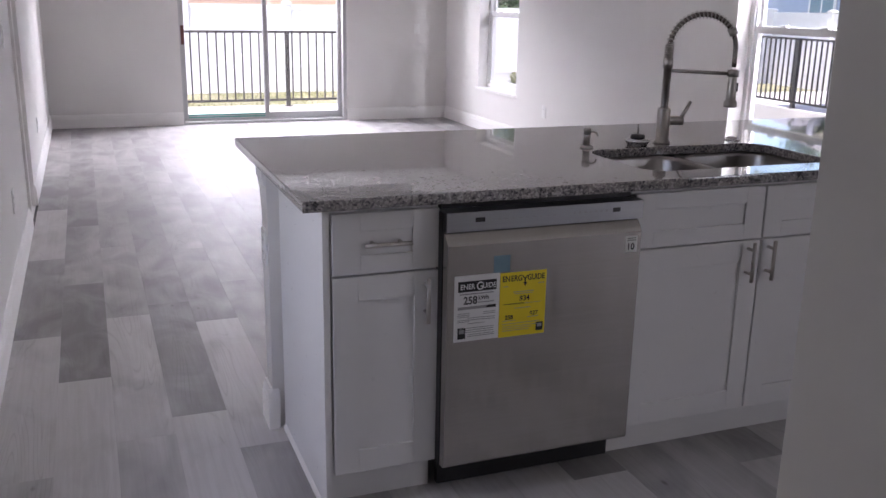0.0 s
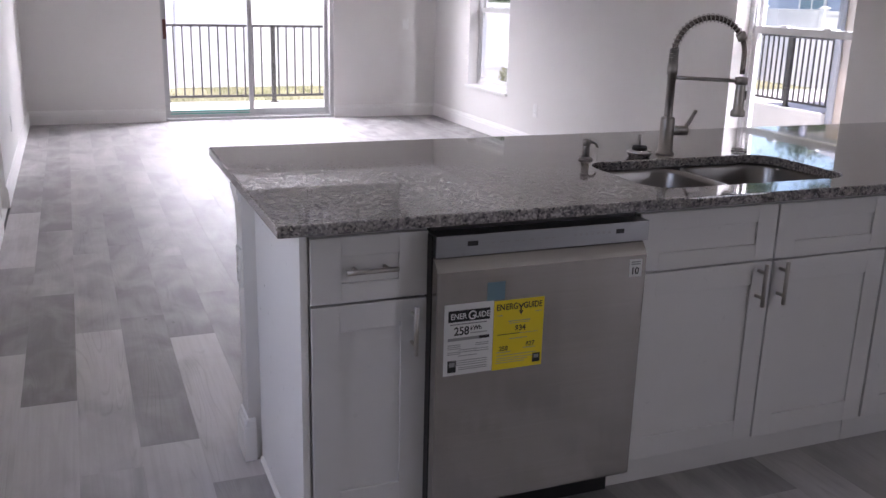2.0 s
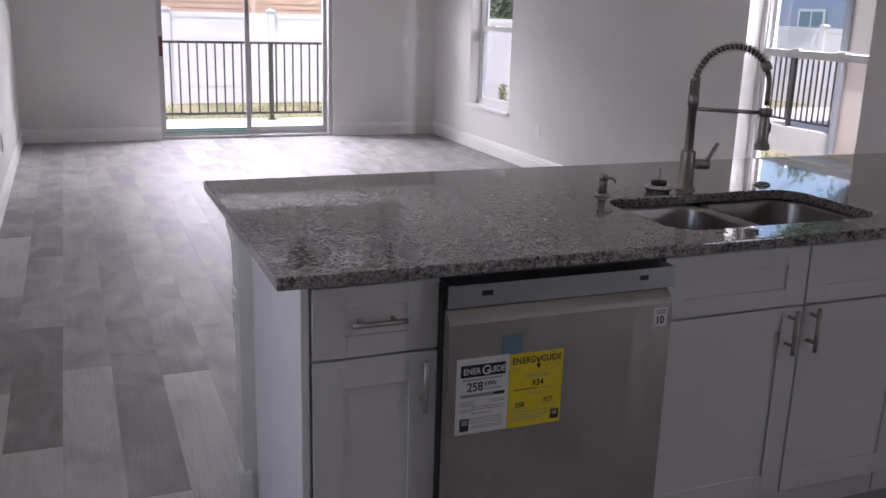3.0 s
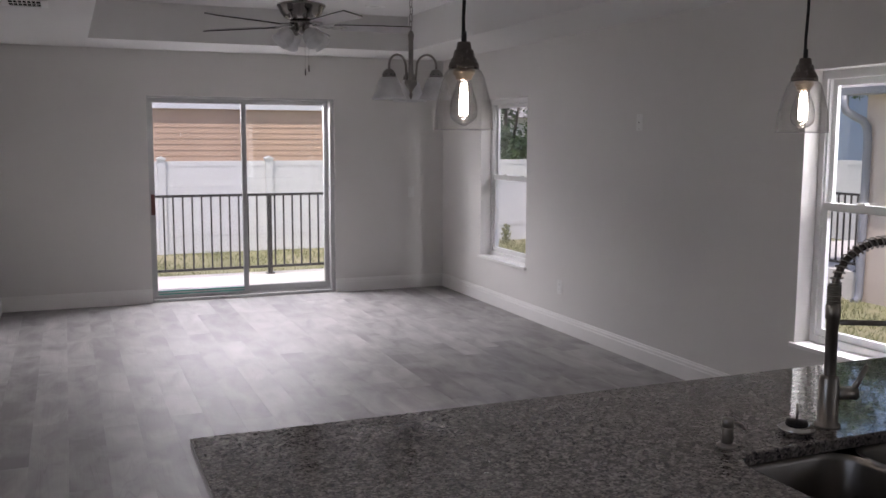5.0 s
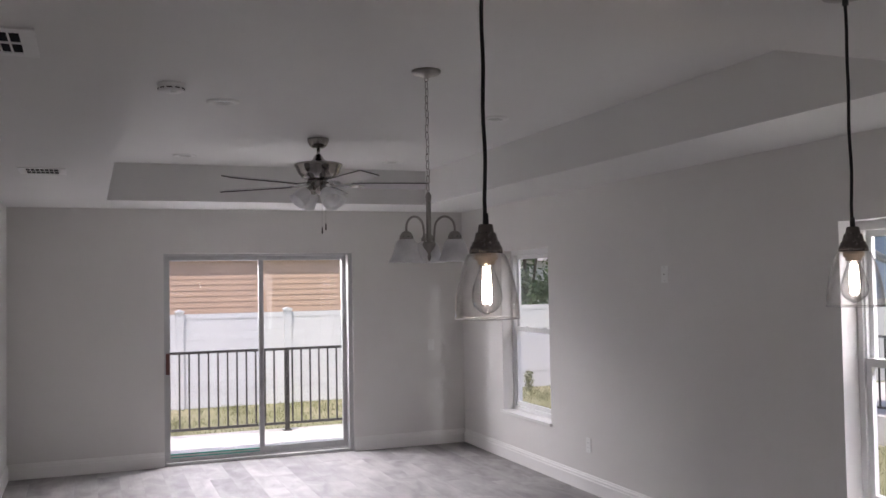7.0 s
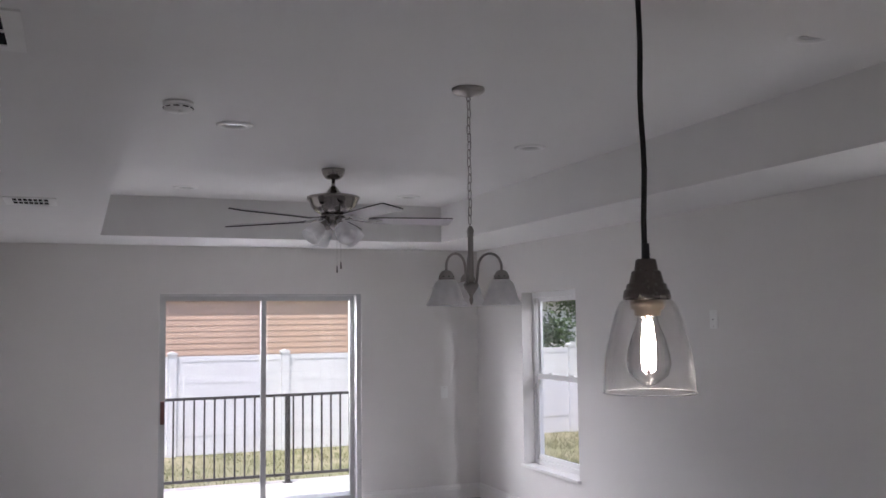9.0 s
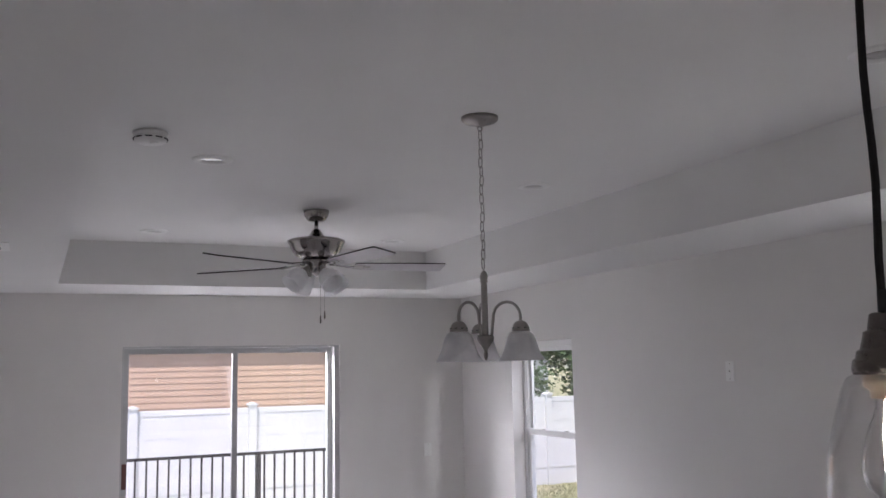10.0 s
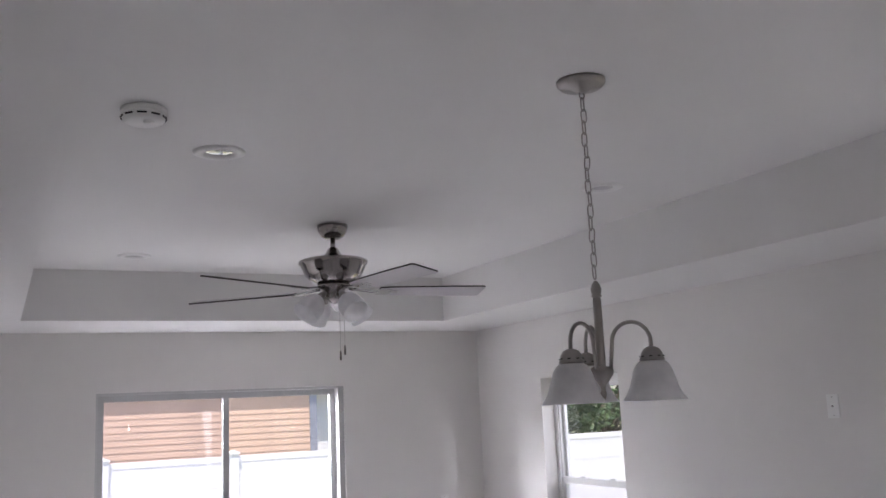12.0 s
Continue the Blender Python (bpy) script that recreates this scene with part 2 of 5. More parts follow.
PLANK = plank_material()
GRANITE = granite_material()
STEEL = brushed_steel("brushed_steel_door", (0.54, 0.515, 0.49), 0.17, (0.04, 1, 7), (2.6, 1, 0.25), 0.45, 0.7)
STEEL_PANEL = brushed_steel("steel_control_panel", (0.38, 0.39, 0.405), 0.34, (0.05, 1, 6))
SINK_STEEL = brushed_steel("sink_steel", (0.34, 0.325, 0.31), 0.32, (1, 1, 1))
GLASS = glass_material("window_glass", (0.97, 0.99, 0.98), 1.45)
# tinted slightly darker and bluer than the other panes
DIM_GLASS = glass_material("tinted_glass", (0.90, 0.91, 0.95), 1.45)


def thin_glass(name, tint):
    """Thin blown glass: clear straight through, more sheen towards its edges."""
    m = bpy.data.materials.new(name)
    m.use_nodes = True
    n, l = m.node_tree.nodes, m.node_tree.links
    n.remove(n["Principled BSDF"])
    clear, gloss = n.new("ShaderNodeBsdfTransparent"), n.new("ShaderNodeBsdfGlossy")
    clear.inputs["Color"].default_value = (*tint, 1)
    gloss.inputs["Roughness"].default_value = 0.02
    lw, mix, steep = n.new("ShaderNodeLayerWeight"), n.new("ShaderNodeMixShader"), n.new("ShaderNodeMath")
    steep.operation = "POWER"
    steep.inputs[1].default_value = 2.4
    sheen = n.new("ShaderNodeMath")
    sheen.operation = "MULTIPLY_ADD"
    sheen.inputs[1].default_value, sheen.inputs[2].default_value = 0.85, 0.04
    l.new(lw.outputs["Facing"], steep.inputs[0])
    l.new(steep.outputs[0], sheen.inputs[0])
    l.new(sheen.outputs[0], mix.inputs[0])
    l.new(clear.outputs[0], mix.inputs[1])
    l.new(gloss.outputs[0], mix.inputs[2])
    l.new(mix.outputs[0], n["Material Output"].inputs["Surface"])
    return m


CLEAR = thin_glass("clear_lamp_glass", (0.995, 0.993, 0.99))
RIM_GLASS = glass_material("lamp_glass_rim", (0.98, 0.97, 0.95), 1.45, 0.15)
RIM_GLASS.node_tree.nodes["Principled BSDF"].inputs["Transmission Weight"].default_value = 0.5


def frosted_material():
    m, n, l, b = material("frosted_alabaster_glass", (0.82, 0.82, 0.82), 0.4)
    swirl = noise_node(n, l, 14, 5)
    r = ramp(n, l, swirl.outputs["Fac"], [(0.35, (0.82, 0.82, 0.83)), (0.65, (0.95, 0.95, 0.95))])
    l.new(r.outputs[0], b.inputs["Base Color"])
    through_it = n.new("ShaderNodeBsdfTranslucent")
    l.new(r.outputs[0], through_it.inputs["Color"])
    mix = n.new("ShaderNodeMixShader")
    mix.inputs[0].default_value = 0.5
    l.new(b.outputs[0], mix.inputs[1])
    l.new(through_it.outputs[0], mix.inputs[2])
    l.new(mix.outputs[0], n["Material Output"].inputs["Surface"])
    return m


FROST = frosted_material()


def glowing(name, colour, strength):
    m = bpy.data.materials.new(name)
    m.use_nodes = True
    n, l = m.node_tree.nodes, m.node_tree.links
    b = n["Principled BSDF"]
    b.inputs["Base Color"].default_value = (*colour, 1)
    b.inputs["Emission Color"].default_value = (*colour, 1)
    b.inputs["Emission Strength"].default_value = strength
    return m


FILAMENT = glowing("hot_filament", (1.0, 0.88, 0.76), 60.0)


def foliage_material(name, a, c, rough=0.55):
    m, n, l, b = material(name, a, rough)
    geo = n.new("ShaderNodeNewGeometry")
    r = ramp(n, l, geo.outputs["Random Per Island"], [(0.0, a), (1.0, c)])
    l.new(r.outputs[0], b.inputs["Base Color"])
    b.inputs["Subsurface Weight"].default_value = 0.0
    return m


LEAF = foliage_material("leaf_green", (0.035, 0.075, 0.03), (0.12, 0.19, 0.06))
GRASS_BLADE = foliage_material("grass_blade", (0.15, 0.17, 0.07), (0.36, 0.35, 0.19), 0.7)


def lawn_material():
    m, n, l, b = material("lawn_soil", (0.2, 0.2, 0.1), 0.95)
    a = noise_node(n, l, 1.3, 6)
    r = ramp(n, l, a.outputs["Fac"], [(0.3, (0.17, 0.18, 0.08)), (0.5, (0.27, 0.26, 0.14)), (0.72, (0.38, 0.33, 0.22))])
    l.new(r.outputs[0], b.inputs["Base Color"])
    f = noise_node(n, l, 60, 4)
    bump(n, l, f.outputs["Fac"], b, 0.8, 0.02)
    return m


LAWN = lawn_material()


# ---- mesh helpers ----
def box(bm, x0, x1, y0, y1, z0, z1):
    v = [bm.verts.new((x, y, z)) for z in (z0, z1) for y in (y0, y1) for x in (x0, x1)]
    for f in ((0, 2, 3, 1), (4, 5, 7, 6), (0, 1, 5, 4), (2, 6, 7, 3), (0, 4, 6, 2), (1, 3, 7, 5)):
        bm.faces.new([v[i] for i in f])
    return v


def boxes_bm(*dims):
    bm = bmesh.new()
    for d in dims:
        box(bm, *d)
    return bm


def soft(bm, width, segments=2):
    bmesh.ops.bevel(bm, geom=[e for e in bm.edges if len(e.link_faces) == 2 and e.calc_face_angle() > 0.5], offset=width, segments=segments, affect="EDGES", profile=0.5)
    return bm


def soft_box(x0, x1, y0, y1, z0, z1, width=0.003, segments=2):
    return soft(boxes_bm((x0, x1, y0, y1, z0, z1)), width, segments)


def lathe(profile, steps=32, centre=(0, 0, 0), cap=False):
    """A turned shape from (radius, height) pairs."""
    bm = bmesh.new()
    rings = []
    for r, z in profile:
        rings.append([bm.verts.new((centre[0] + r * math.cos(2 * math.pi * i / steps), centre[1] + r * math.sin(2 * math.pi * i / steps), centre[2] + z)) for i in range(steps)])
    for a, b in zip(rings, rings[1:]):
        for i in range(steps):
            j = (i + 1) % steps
            bm.faces.new((a[i], a[j], b[j], b[i]))
    if cap:
        bm.faces.new(list(reversed(rings[0])))
        bm.faces.new(rings[-1])
    for f in bm.faces:
        f.smooth = True
    bmesh.ops.recalc_face_normals(bm, faces=bm.faces)
    return bm


def tube(points, radius, steps=12, closed=False, bm=None):
    """A round bar along points; radius may be one number or one for each point."""
    bm = bm or bmesh.new()
    pts = [Vector(p) for p in points]
    n = len(pts)
    radii = radius if isinstance(radius, (list, tuple)) else [radius] * n
    rings, up = [], None
    for i, p in enumerate(pts):
        a = pts[(i - 1) % n] if closed or i else p
        b = pts[(i + 1) % n] if closed or i < n - 1 else p
        d = (b - a).normalized()
        if up is None:
            up = d.orthogonal().normalized()
        up = (up - d * up.dot(d)).normalized()
        side = d.cross(up)
        rings.append([bm.verts.new(p + radii[i] * (math.cos(2 * math.pi * k / steps) * up + math.sin(2 * math.pi * k / steps) * side)) for k in range(steps)])
    pairs = list(zip(rings, rings[1:])) + ([(rings[-1], rings[0])] if closed else [])
    for a, b in pairs:
        for i in range(steps):
            j = (i + 1) % steps
            bm.faces.new((a[i], a[j], b[j], b[i])).smooth = True
    if not closed:
        bm.faces.new(list(reversed(rings[0])))
        bm.faces.new(rings[-1])
    return bm


def prism(profile, axis, a, b):
    """A profile of (u, v) pairs, drawn out along x (u = y, v = z) or y (u = x, v = z)."""
    bm = bmesh.new()
    at = (lambda t, u, v: (t, u, v)) if axis == "x" else (lambda t, u, v: (u, t, v)) if axis == "y" else (lambda t, u, v: (u, v, t))
    r0 = [bm.verts.new(at(a, u, v)) for u, v in profile]
    r1 = [bm.verts.new(at(b, u, v)) for u, v in profile]
    k = len(profile)
    for i in range(k):
        j = (i + 1) % k
        bm.faces.new((r0[i], r0[j], r1[j], r1[i]))
    bm.faces.new(list(reversed(r0)))
    bm.faces.new(r1)
    bmesh.ops.recalc_face_normals(bm, faces=bm.faces)
    return bm


def mesh_of(name, bm, mat, *more):
    me = bpy.data.meshes.new(name)
    bm.to_mesh(me)
    bm.free()
    me.materials.append(mat)
    for x in more:
        me.materials.append(x)
    return me


def thing(name, label, category, at=(0, 0, 0), group="", kind=""):
    ob = new(name)
    ob.location = at
    ob.empty_display_size = 0.1
    return tagged(ob, label, category, group, kind)


def part(name, bm, mat, parent=None, label="", at=None):
    """Links a bmesh as one mesh object under a thing or a part."""
    ob = new(name, mesh_of(name, bm, mat))
    if parent:
        ob.parent = parent
    if at is not None:
        ob.location = at
    return tagged(ob, label)


def structure(name, bm, mat, label, category):
    return tagged(part(name, bm, mat), label, category, kind="structure")


def lettering(text, size, mat, parent, x, y, z, name="lettering", squeeze=1.0, align="LEFT"):
    """Raised print on a face that looks towards -y; x, z is its lower left."""
    cu = bpy.data.curves.new("text", "FONT")
    cu.body, cu.size, cu.extrude, cu.align_x, cu.offset = text, size, 0.0002, align, size * 0.016
    tmp = new("text", cu)
    bpy.context.view_layer.update()
    me = bpy.data.meshes.new_from_object(tmp.evaluated_get(bpy.context.evaluated_depsgraph_get()))
    bpy.data.objects.remove(tmp)
    me.materials.clear()
    me.materials.append(mat)
    ob = new(name, me)
    ob.parent = parent
    ob.matrix_local = pose(x, y, z, 90, 0, 0) @ Matrix.Diagonal((squeeze, 1, 1, 1))
    return ob


# ---- the setting ----
XL, XR, YN, YS = -1.36, 3.052, 0.0, -12.0      # inner faces of the walls
LOW, HIGH = 2.437, 2.76                         # soffit and tray ceiling
T = 0.20                                        # outer walls
W1 = (-1.955, -0.985)
W2 = (-6.235, -5.262)
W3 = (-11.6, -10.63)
W4 = (-8.6, -7.63)
WZ = (0.436, 1.985)
DX, DZ = (-0.012, 1.836), 2.008


def pierced(axis, a0, a1, z0, z1, near, far, holes):
    """A wall along an axis, from a0 to a1, between the planes near and far, with holes (b0, b1, zb, zt) right through it."""
    bm = bmesh.new()
    cuts = sorted({a0, a1, *[h[0] for h in holes], *[h[1] for h in holes]})
    for p, q in zip(cuts, cuts[1:]):
        zs = [(z0, z1)]
        for h in holes:
            if h[0] <= p and q <= h[1]:
                zs = [s for s in ((z0, h[2]), (h[3], z1)) if s[1] > s[0]]
        for s in zs:
            if axis == "x":
                box(bm, p, q, near, far, *s)
            else:
                box(bm, near, far, p, q, *s)
    bmesh.ops.remove_doubles(bm, verts=bm.verts, dist=1e-5)
    seen = {}
    for f in bm.faces:
        seen.setdefault(tuple(round(c, 4) for c in f.calc_center_median()), []).append(f)
    bmesh.ops.delete(bm, geom=[f for fs in seen.values() if len(fs) > 1 for f in fs], context="FACES")
    return bm


TOP = 2.95
structure("wall_north", pierced("x", XL - 0.12, XR + T, -0.4, TOP, YN, YN + T, [(DX[0], DX[1], 0.0, DZ)]), WALL, "light warm-grey painted wall around the sliding glass door", "wall")
structure("wall_east", pierced("y", YS - T, YN, -0.4, TOP, XR, XR + T, [(*W1, *WZ), (*W2, *WZ), (*W3, *WZ)]), WALL, "light warm-grey painted wall with sash windows", "wall")
HALL = (-4.42, -3.775, 2.06)
structure("wall_west", pierced("y", YS, YN, -0.4, TOP, XL - 0.12, XL, [(*W4, *WZ), (HALL[0], HALL[1], 0.0, HALL[2])]), WALL, "light warm-grey painted wall with a doorway", "wall")
# unseen block behind the door leaf, added against sun through its gaps
structure("wall_light_stop", boxes_bm((XL - 0.80, XL - 0.121, HALL[0] - 0.1, HALL[1] + 0.1, -0.4, TOP)), WALL, "plain block added unseen behind the doorway to stop sun leaking in", "wall")
structure("wall_south", pierced("x", XL - 0.12, XR, -0.4, TOP, YS - T, YS, []), WALL, "plain painted wall closing the kitchen end", "wall")
structure("wall_kitchen", soft_box(-0.446, 0.20, -9.91, -9.79, 0, LOW, 0.012, 3), WALL, "short painted wing wall with a rounded corner bead", "wall")

TX, TY = (-0.53, 2.335), (-6.67, -0.84)


def ceiling_bm():
    bm = bmesh.new()
    box(bm, XL, TX[0], YS, YN, LOW, TOP)
    box(bm, TX[1], XR, YS, YN, LOW, TOP)
    box(bm, TX[0], TX[1], YS, TY[0], LOW, TOP)
    box(bm, TX[0], TX[1], TY[1], YN, LOW, TOP)
    box(bm, TX[0], TX[1], TY[0], TY[1], HIGH, TOP)
    bmesh.ops.remove_doubles(bm, verts=bm.verts, dist=1e-5)
    return bm


structure("ceiling", ceiling_bm(), CEIL, "white textured tray ceiling with a dropped soffit round it", "ceiling")
# unseen cover, added to shade the rooms; its overhang sets the patio's shadow
structure("unseen_roof_deck", boxes_bm((XL - 0.9, XR + 0.45, YS - 0.7, YN + 0.22, TOP + 0.004, TOP + 0.12)), SHINGLE, "flat grey roof deck added unseen over the house to keep the sun out", "roof")

BASE = [(0, 0), (0.016, 0), (0.016, 0.098), (0.0125, 0.104), (0.0125, 0.118), (0.007, 0.128), (0.005, 0.138), (0, 0.140)]


def baseboard(label, axis, face, sign, a, b):
    return structure("baseboard", prism([(face + sign * (u + (0.0005 if u else 0)), v) for u, v in BASE], axis, a, b), TRIM, label, "baseboard")


BB = "white moulded wooden baseboard along the wall"
baseboard(BB, "x", YN, -1, XL, DX[0])
baseboard(BB, "x", YN, -1, DX[1], XR)
baseboard(BB, "y", XR, -1, -7.10, YN - 0.017)
baseboard(BB, "y", XL, 1, HALL[1] + 0.002, YN - 0.017)
baseboard(BB, "y", XL, 1, YS, HALL[0] - 0.07)

# doorway in the west wall: lining, casing and a closed panel door
door_2 = thing("door_2", "white panelled interior door closed in its lining", "door", (XL - 0.06, -4.1, 0), kind="structure")


def local(bm, ob):
    bmesh.ops.translate(bm, verts=bm.verts, vec=-ob.location)
    return bm


part("jamb", local(boxes_bm((XL - 0.12, XL + 0.002, HALL[1] - 0.018, HALL[1] - 0.001, 0, HALL[2] - 0.02)), door_2), TRIM, door_2)
part("jamb", local(boxes_bm((XL - 0.12, XL + 0.002, HALL[0] + 0.001, HALL[0] + 0.018, 0, HALL[2] - 0.02)), door_2), TRIM, door_2)
part("head", local(boxes_bm((XL - 0.12, XL + 0.002, HALL[0] + 0.001, HALL[1] - 0.001, HALL[2] - 0.02, HALL[2] - 0.001)), door_2), TRIM, door_2)
part("threshold", local(boxes_bm((XL - 0.12, XL - 0.001, HALL[0] + 0.019, HALL[1] - 0.019, -0.39, 0.002)), door_2), TRIM, door_2)
part("leaf", local(boxes_bm((XL - 0.112, XL - 0.075, HALL[0] + 0.02, HALL[1] - 0.02, 0.008, HALL[2] - 0.024)), door_2), TRIM, door_2)
part("casing", local(soft_box(XL + 0.001, XL + 0.016, HALL[0] - 0.065, HALL[0] + 0.008, 0, HALL[2] + 0.06, 0.004), door_2), TRIM, door_2)


# ---- windows ----
def pane(name, bm, parent, mat=None):
    g = part(name, bm, mat or GLASS, parent, "clear glass pane")
    g.visible_shadow = False
    return g


def sash_window(name, label, y0, y1):
    w = thing(name, label, "window", (XR, (y0 + y1) / 2, WZ[0]), kind="structure")
    x0, x1 = XR + 0.108, XR + 0.188
    z0, z1 = WZ
    mid = 1.235

    def add(n, *d, width=0.003, mat=VINYL, parent=None, lab=""):
        bm = soft_box(*d, width=width)
        o = part(n, local(bm, w), mat, w, lab)
        return o
    fw = 0.038
    add("frame_jamb", x0, x1, y0 + 0.001, y0 + fw, z0 + 0.024, z1 - 0.001)
    add("frame_jamb", x0, x1, y1 - fw, y1 - 0.001, z0 + 0.024, z1 - 0.001)
    add("frame_head", x0, x1, y0 + fw, y1 - fw, z1 - fw - 0.01, z1 - 0.001)
    add("frame_foot", x0, x1, y0 + fw, y1 - fw, z0 + 0.024, z0 + 0.065)
    for k, y in enumerate((y0 + fw, y1 - fw)):
        s = 1 if k == 0 else -1
        add("frame_stop", x0 + 0.012, x0 + 0.022, min(y, y + s * 0.012), max(y, y + s * 0.012), mid, z1 - fw - 0.012, width=0.002)
    # upper sash stands further out than the lower one
    ux0, ux1 = x0 + 0.045, x0 + 0.07
    lx0, lx1 = x0 + 0.012, x0 + 0.042
    sw = 0.032
    a, b = y0 + fw + 0.001, y1 - fw - 0.001
    add("upper_stile", ux0, ux1, a, a + sw, mid - 0.02, z1 - fw - 0.012)
    add("upper_stile", ux0, ux1, b - sw, b, mid - 0.02, z1 - fw - 0.012)
    add("upper_rail", ux0, ux1, a + sw, b - sw, z1 - fw - 0.045, z1 - fw - 0.012)
    add("meeting_rail", ux0, ux1, a + sw, b - sw, mid - 0.02, mid + 0.012)
    add("lower_stile", lx0, lx1, a + 0.002, a + sw + 0.004, z0 + 0.067, mid + 0.02)
    add("lower_stile", lx0, lx1, b - sw - 0.004, b - 0.002, z0 + 0.067, mid + 0.02)
    add("lower_rail", lx0, lx1, a + sw + 0.004, b - sw - 0.004, z0 + 0.067, z0 + 0.105)
    add("check_rail", lx0 - 0.006, lx1, a + sw + 0.004, b - sw - 0.004, mid - 0.022, mid + 0.022)
    c = (y0 + y1) / 2
    for k in (-0.18, 0.18):
        add("sash_lock", lx0 - 0.004, lx1 - 0.006, c + k - 0.03, c + k + 0.03, mid + 0.022, mid + 0.034, width=0.004)
    for n, d in (("upper_pane", (ux0 + 0.01, ux0 + 0.014, a + sw - 0.004, b - sw + 0.004, mid + 0.008, z1 - fw - 0.04)), ("lower_pane", (lx0 + 0.012, lx0 + 0.016, a + sw, b - sw, z0 + 0.10, mid - 0.018))):
        pane(n, local(boxes_bm(d), w), w, DIM_GLASS if n == "lower_pane" else None)
    # marble stool
    add("sill", XR - 0.028, x0 + 0.004, y0 - 0.02, y0 + 0.0, z0, z0 + 0.022, width=0.004, mat=TRIM)
    add("sill", XR - 0.028, x0 + 0.004, y0 + 0.0, y1 - 0.0, z0 + 0.0005, z0 + 0.0225, width=0.004, mat=TRIM, lab="white marble sill")
    add("sill", XR - 0.028, XR - 0.001, y1, y1 + 0.02, z0, z0 + 0.022, width=0.004, mat=TRIM)
    return w


sash_window("window_1", "white vinyl sash window with a fence and tree outside", *W1)
sash_window("window_2", "white vinyl sash window looking on the side yard", *W2)

# unseen window, added so that its lamp can light the kitchen
sash_window("added_window_3", "white vinyl sash window added unseen in the kitchen wall for fill light", *W3)
# unseen side window, added to carry the fill lamp for the floor
w4 = sash_window("added_window_4", "white vinyl sash window added unseen in the side wall by the kitchen for fill light", -0.485, 0.485)
w4.matrix_basis = pose(XL + 0.068, (W4[0] + W4[1]) / 2, WZ[0], 0, 0, 180)

# ---- sliding door ----
door_1 = thing("door_1", "two-panel sliding glass patio door, closed, pale aluminium frame", "door", (0.9115, 0.08, 0), kind="structure")


def dp(n, *d, width=0.003, mat=ALU, label=""):
    return part(n, local(soft_box(*d, width=width), door_1), mat, door_1, label)


fy0, fy1 = 0.020, 0.165
dp("jamb", DX[0] + 0.001, 0.003, fy0, fy1, 0.0, DZ - 0.001)
dp("jamb", 1.793, DX[1] - 0.001, fy0, fy1, 0.0, DZ - 0.001)
dp("head", 0.003, 1.793, fy0, fy1, 1.991, DZ - 0.001)
dp("track", 0.003, 1.793, fy0 - 0.012, fy1, 0.0, 0.028, label="ribbed aluminium threshold track")
for ty in (0.06, 0.10, 0.14):
    dp("track_rib", 0.003, 1.793, ty, ty + 0.006, 0.0285, 0.04, width=0.001)


def leaf(n, a, b, y0, y1, stile, label, glass=None):
    bm = bmesh.new()
    z0, z1 = 0.042, 1.990
    for d in ((a, a + stile, y0, y1, z0, z1), (b - stile, b, y0, y1, z0, z1), (a + stile, b - stile, y0 + 0.001, y1 - 0.001, z0, z0 + 0.062), (a + stile, b - stile, y0 + 0.001, y1 - 0.001, z1 - 0.045, z1)):
        box(bm, *d)
    o = part(n, local(bm, door_1), ALU_BACKLIT, door_1, label)
    g = pane("pane", boxes_bm((a + stile - 0.01, b - stile + 0.01, (y0 + y1) / 2 - 0.003, (y0 + y1) / 2 + 0.003, z0 + 0.055, z1 - 0.04)), o, glass)
    bmesh_shift(g, -door_1.location)
    return o


def bmesh_shift(ob, v):
    ob.data.transform(Matrix.Translation(v))


leaf("fixed_leaf", 0.905, 1.792, 0.105, 0.145, 0.042, "fixed glass leaf")
slide = leaf("sliding_leaf", 0.004, 0.935, 0.062, 0.10, 0.042, "sliding glass leaf", DIM_GLASS)
h = part("pull_handle", local(soft_box(0.002, 0.040, 0.030, 0.0615, 0.86, 1.06, 0.006, 3), door_1), HANDLE_RED, slide, "dark red-brown pull handle")
f = part("film_strip", local(boxes_bm((0.048, 0.89, 0.0605, 0.0618, 0.092, 0.104)), door_1), TEAL, slide, "teal strip of protective film")
f = part("film_strip", local(boxes_bm((0.048, 0.89, 0.0605, 0.0618, 0.066, 0.076)), door_1), TEAL, slide, "teal strip of protective film")

# ---- kitchen island ----
CT, CB = 0.914, 0.884                     # counter top and underside
FACE = -8.12                              # door faces
IX0, IY0, IY1 = -0.508, -8.191, -7.115    # counter's left end, front and back
SINK = (0.565, 1.275, -8.075, -7.672)


def rounded_loop(x0, x1, y0, y1, r, per=8):
    pts = []
    for cx, cy, a0 in ((x1 - r, y1 - r, 0), (x0 + r, y1 - r, 90), (x0 + r, y0 + r, 180), (x1 - r, y0 + r, 270)):
        for k in range(per + 1):
            a = radians(a0 + 90 * k / per)
            pts.append((cx + r * math.cos(a), cy + r * math.sin(a)))
    return pts


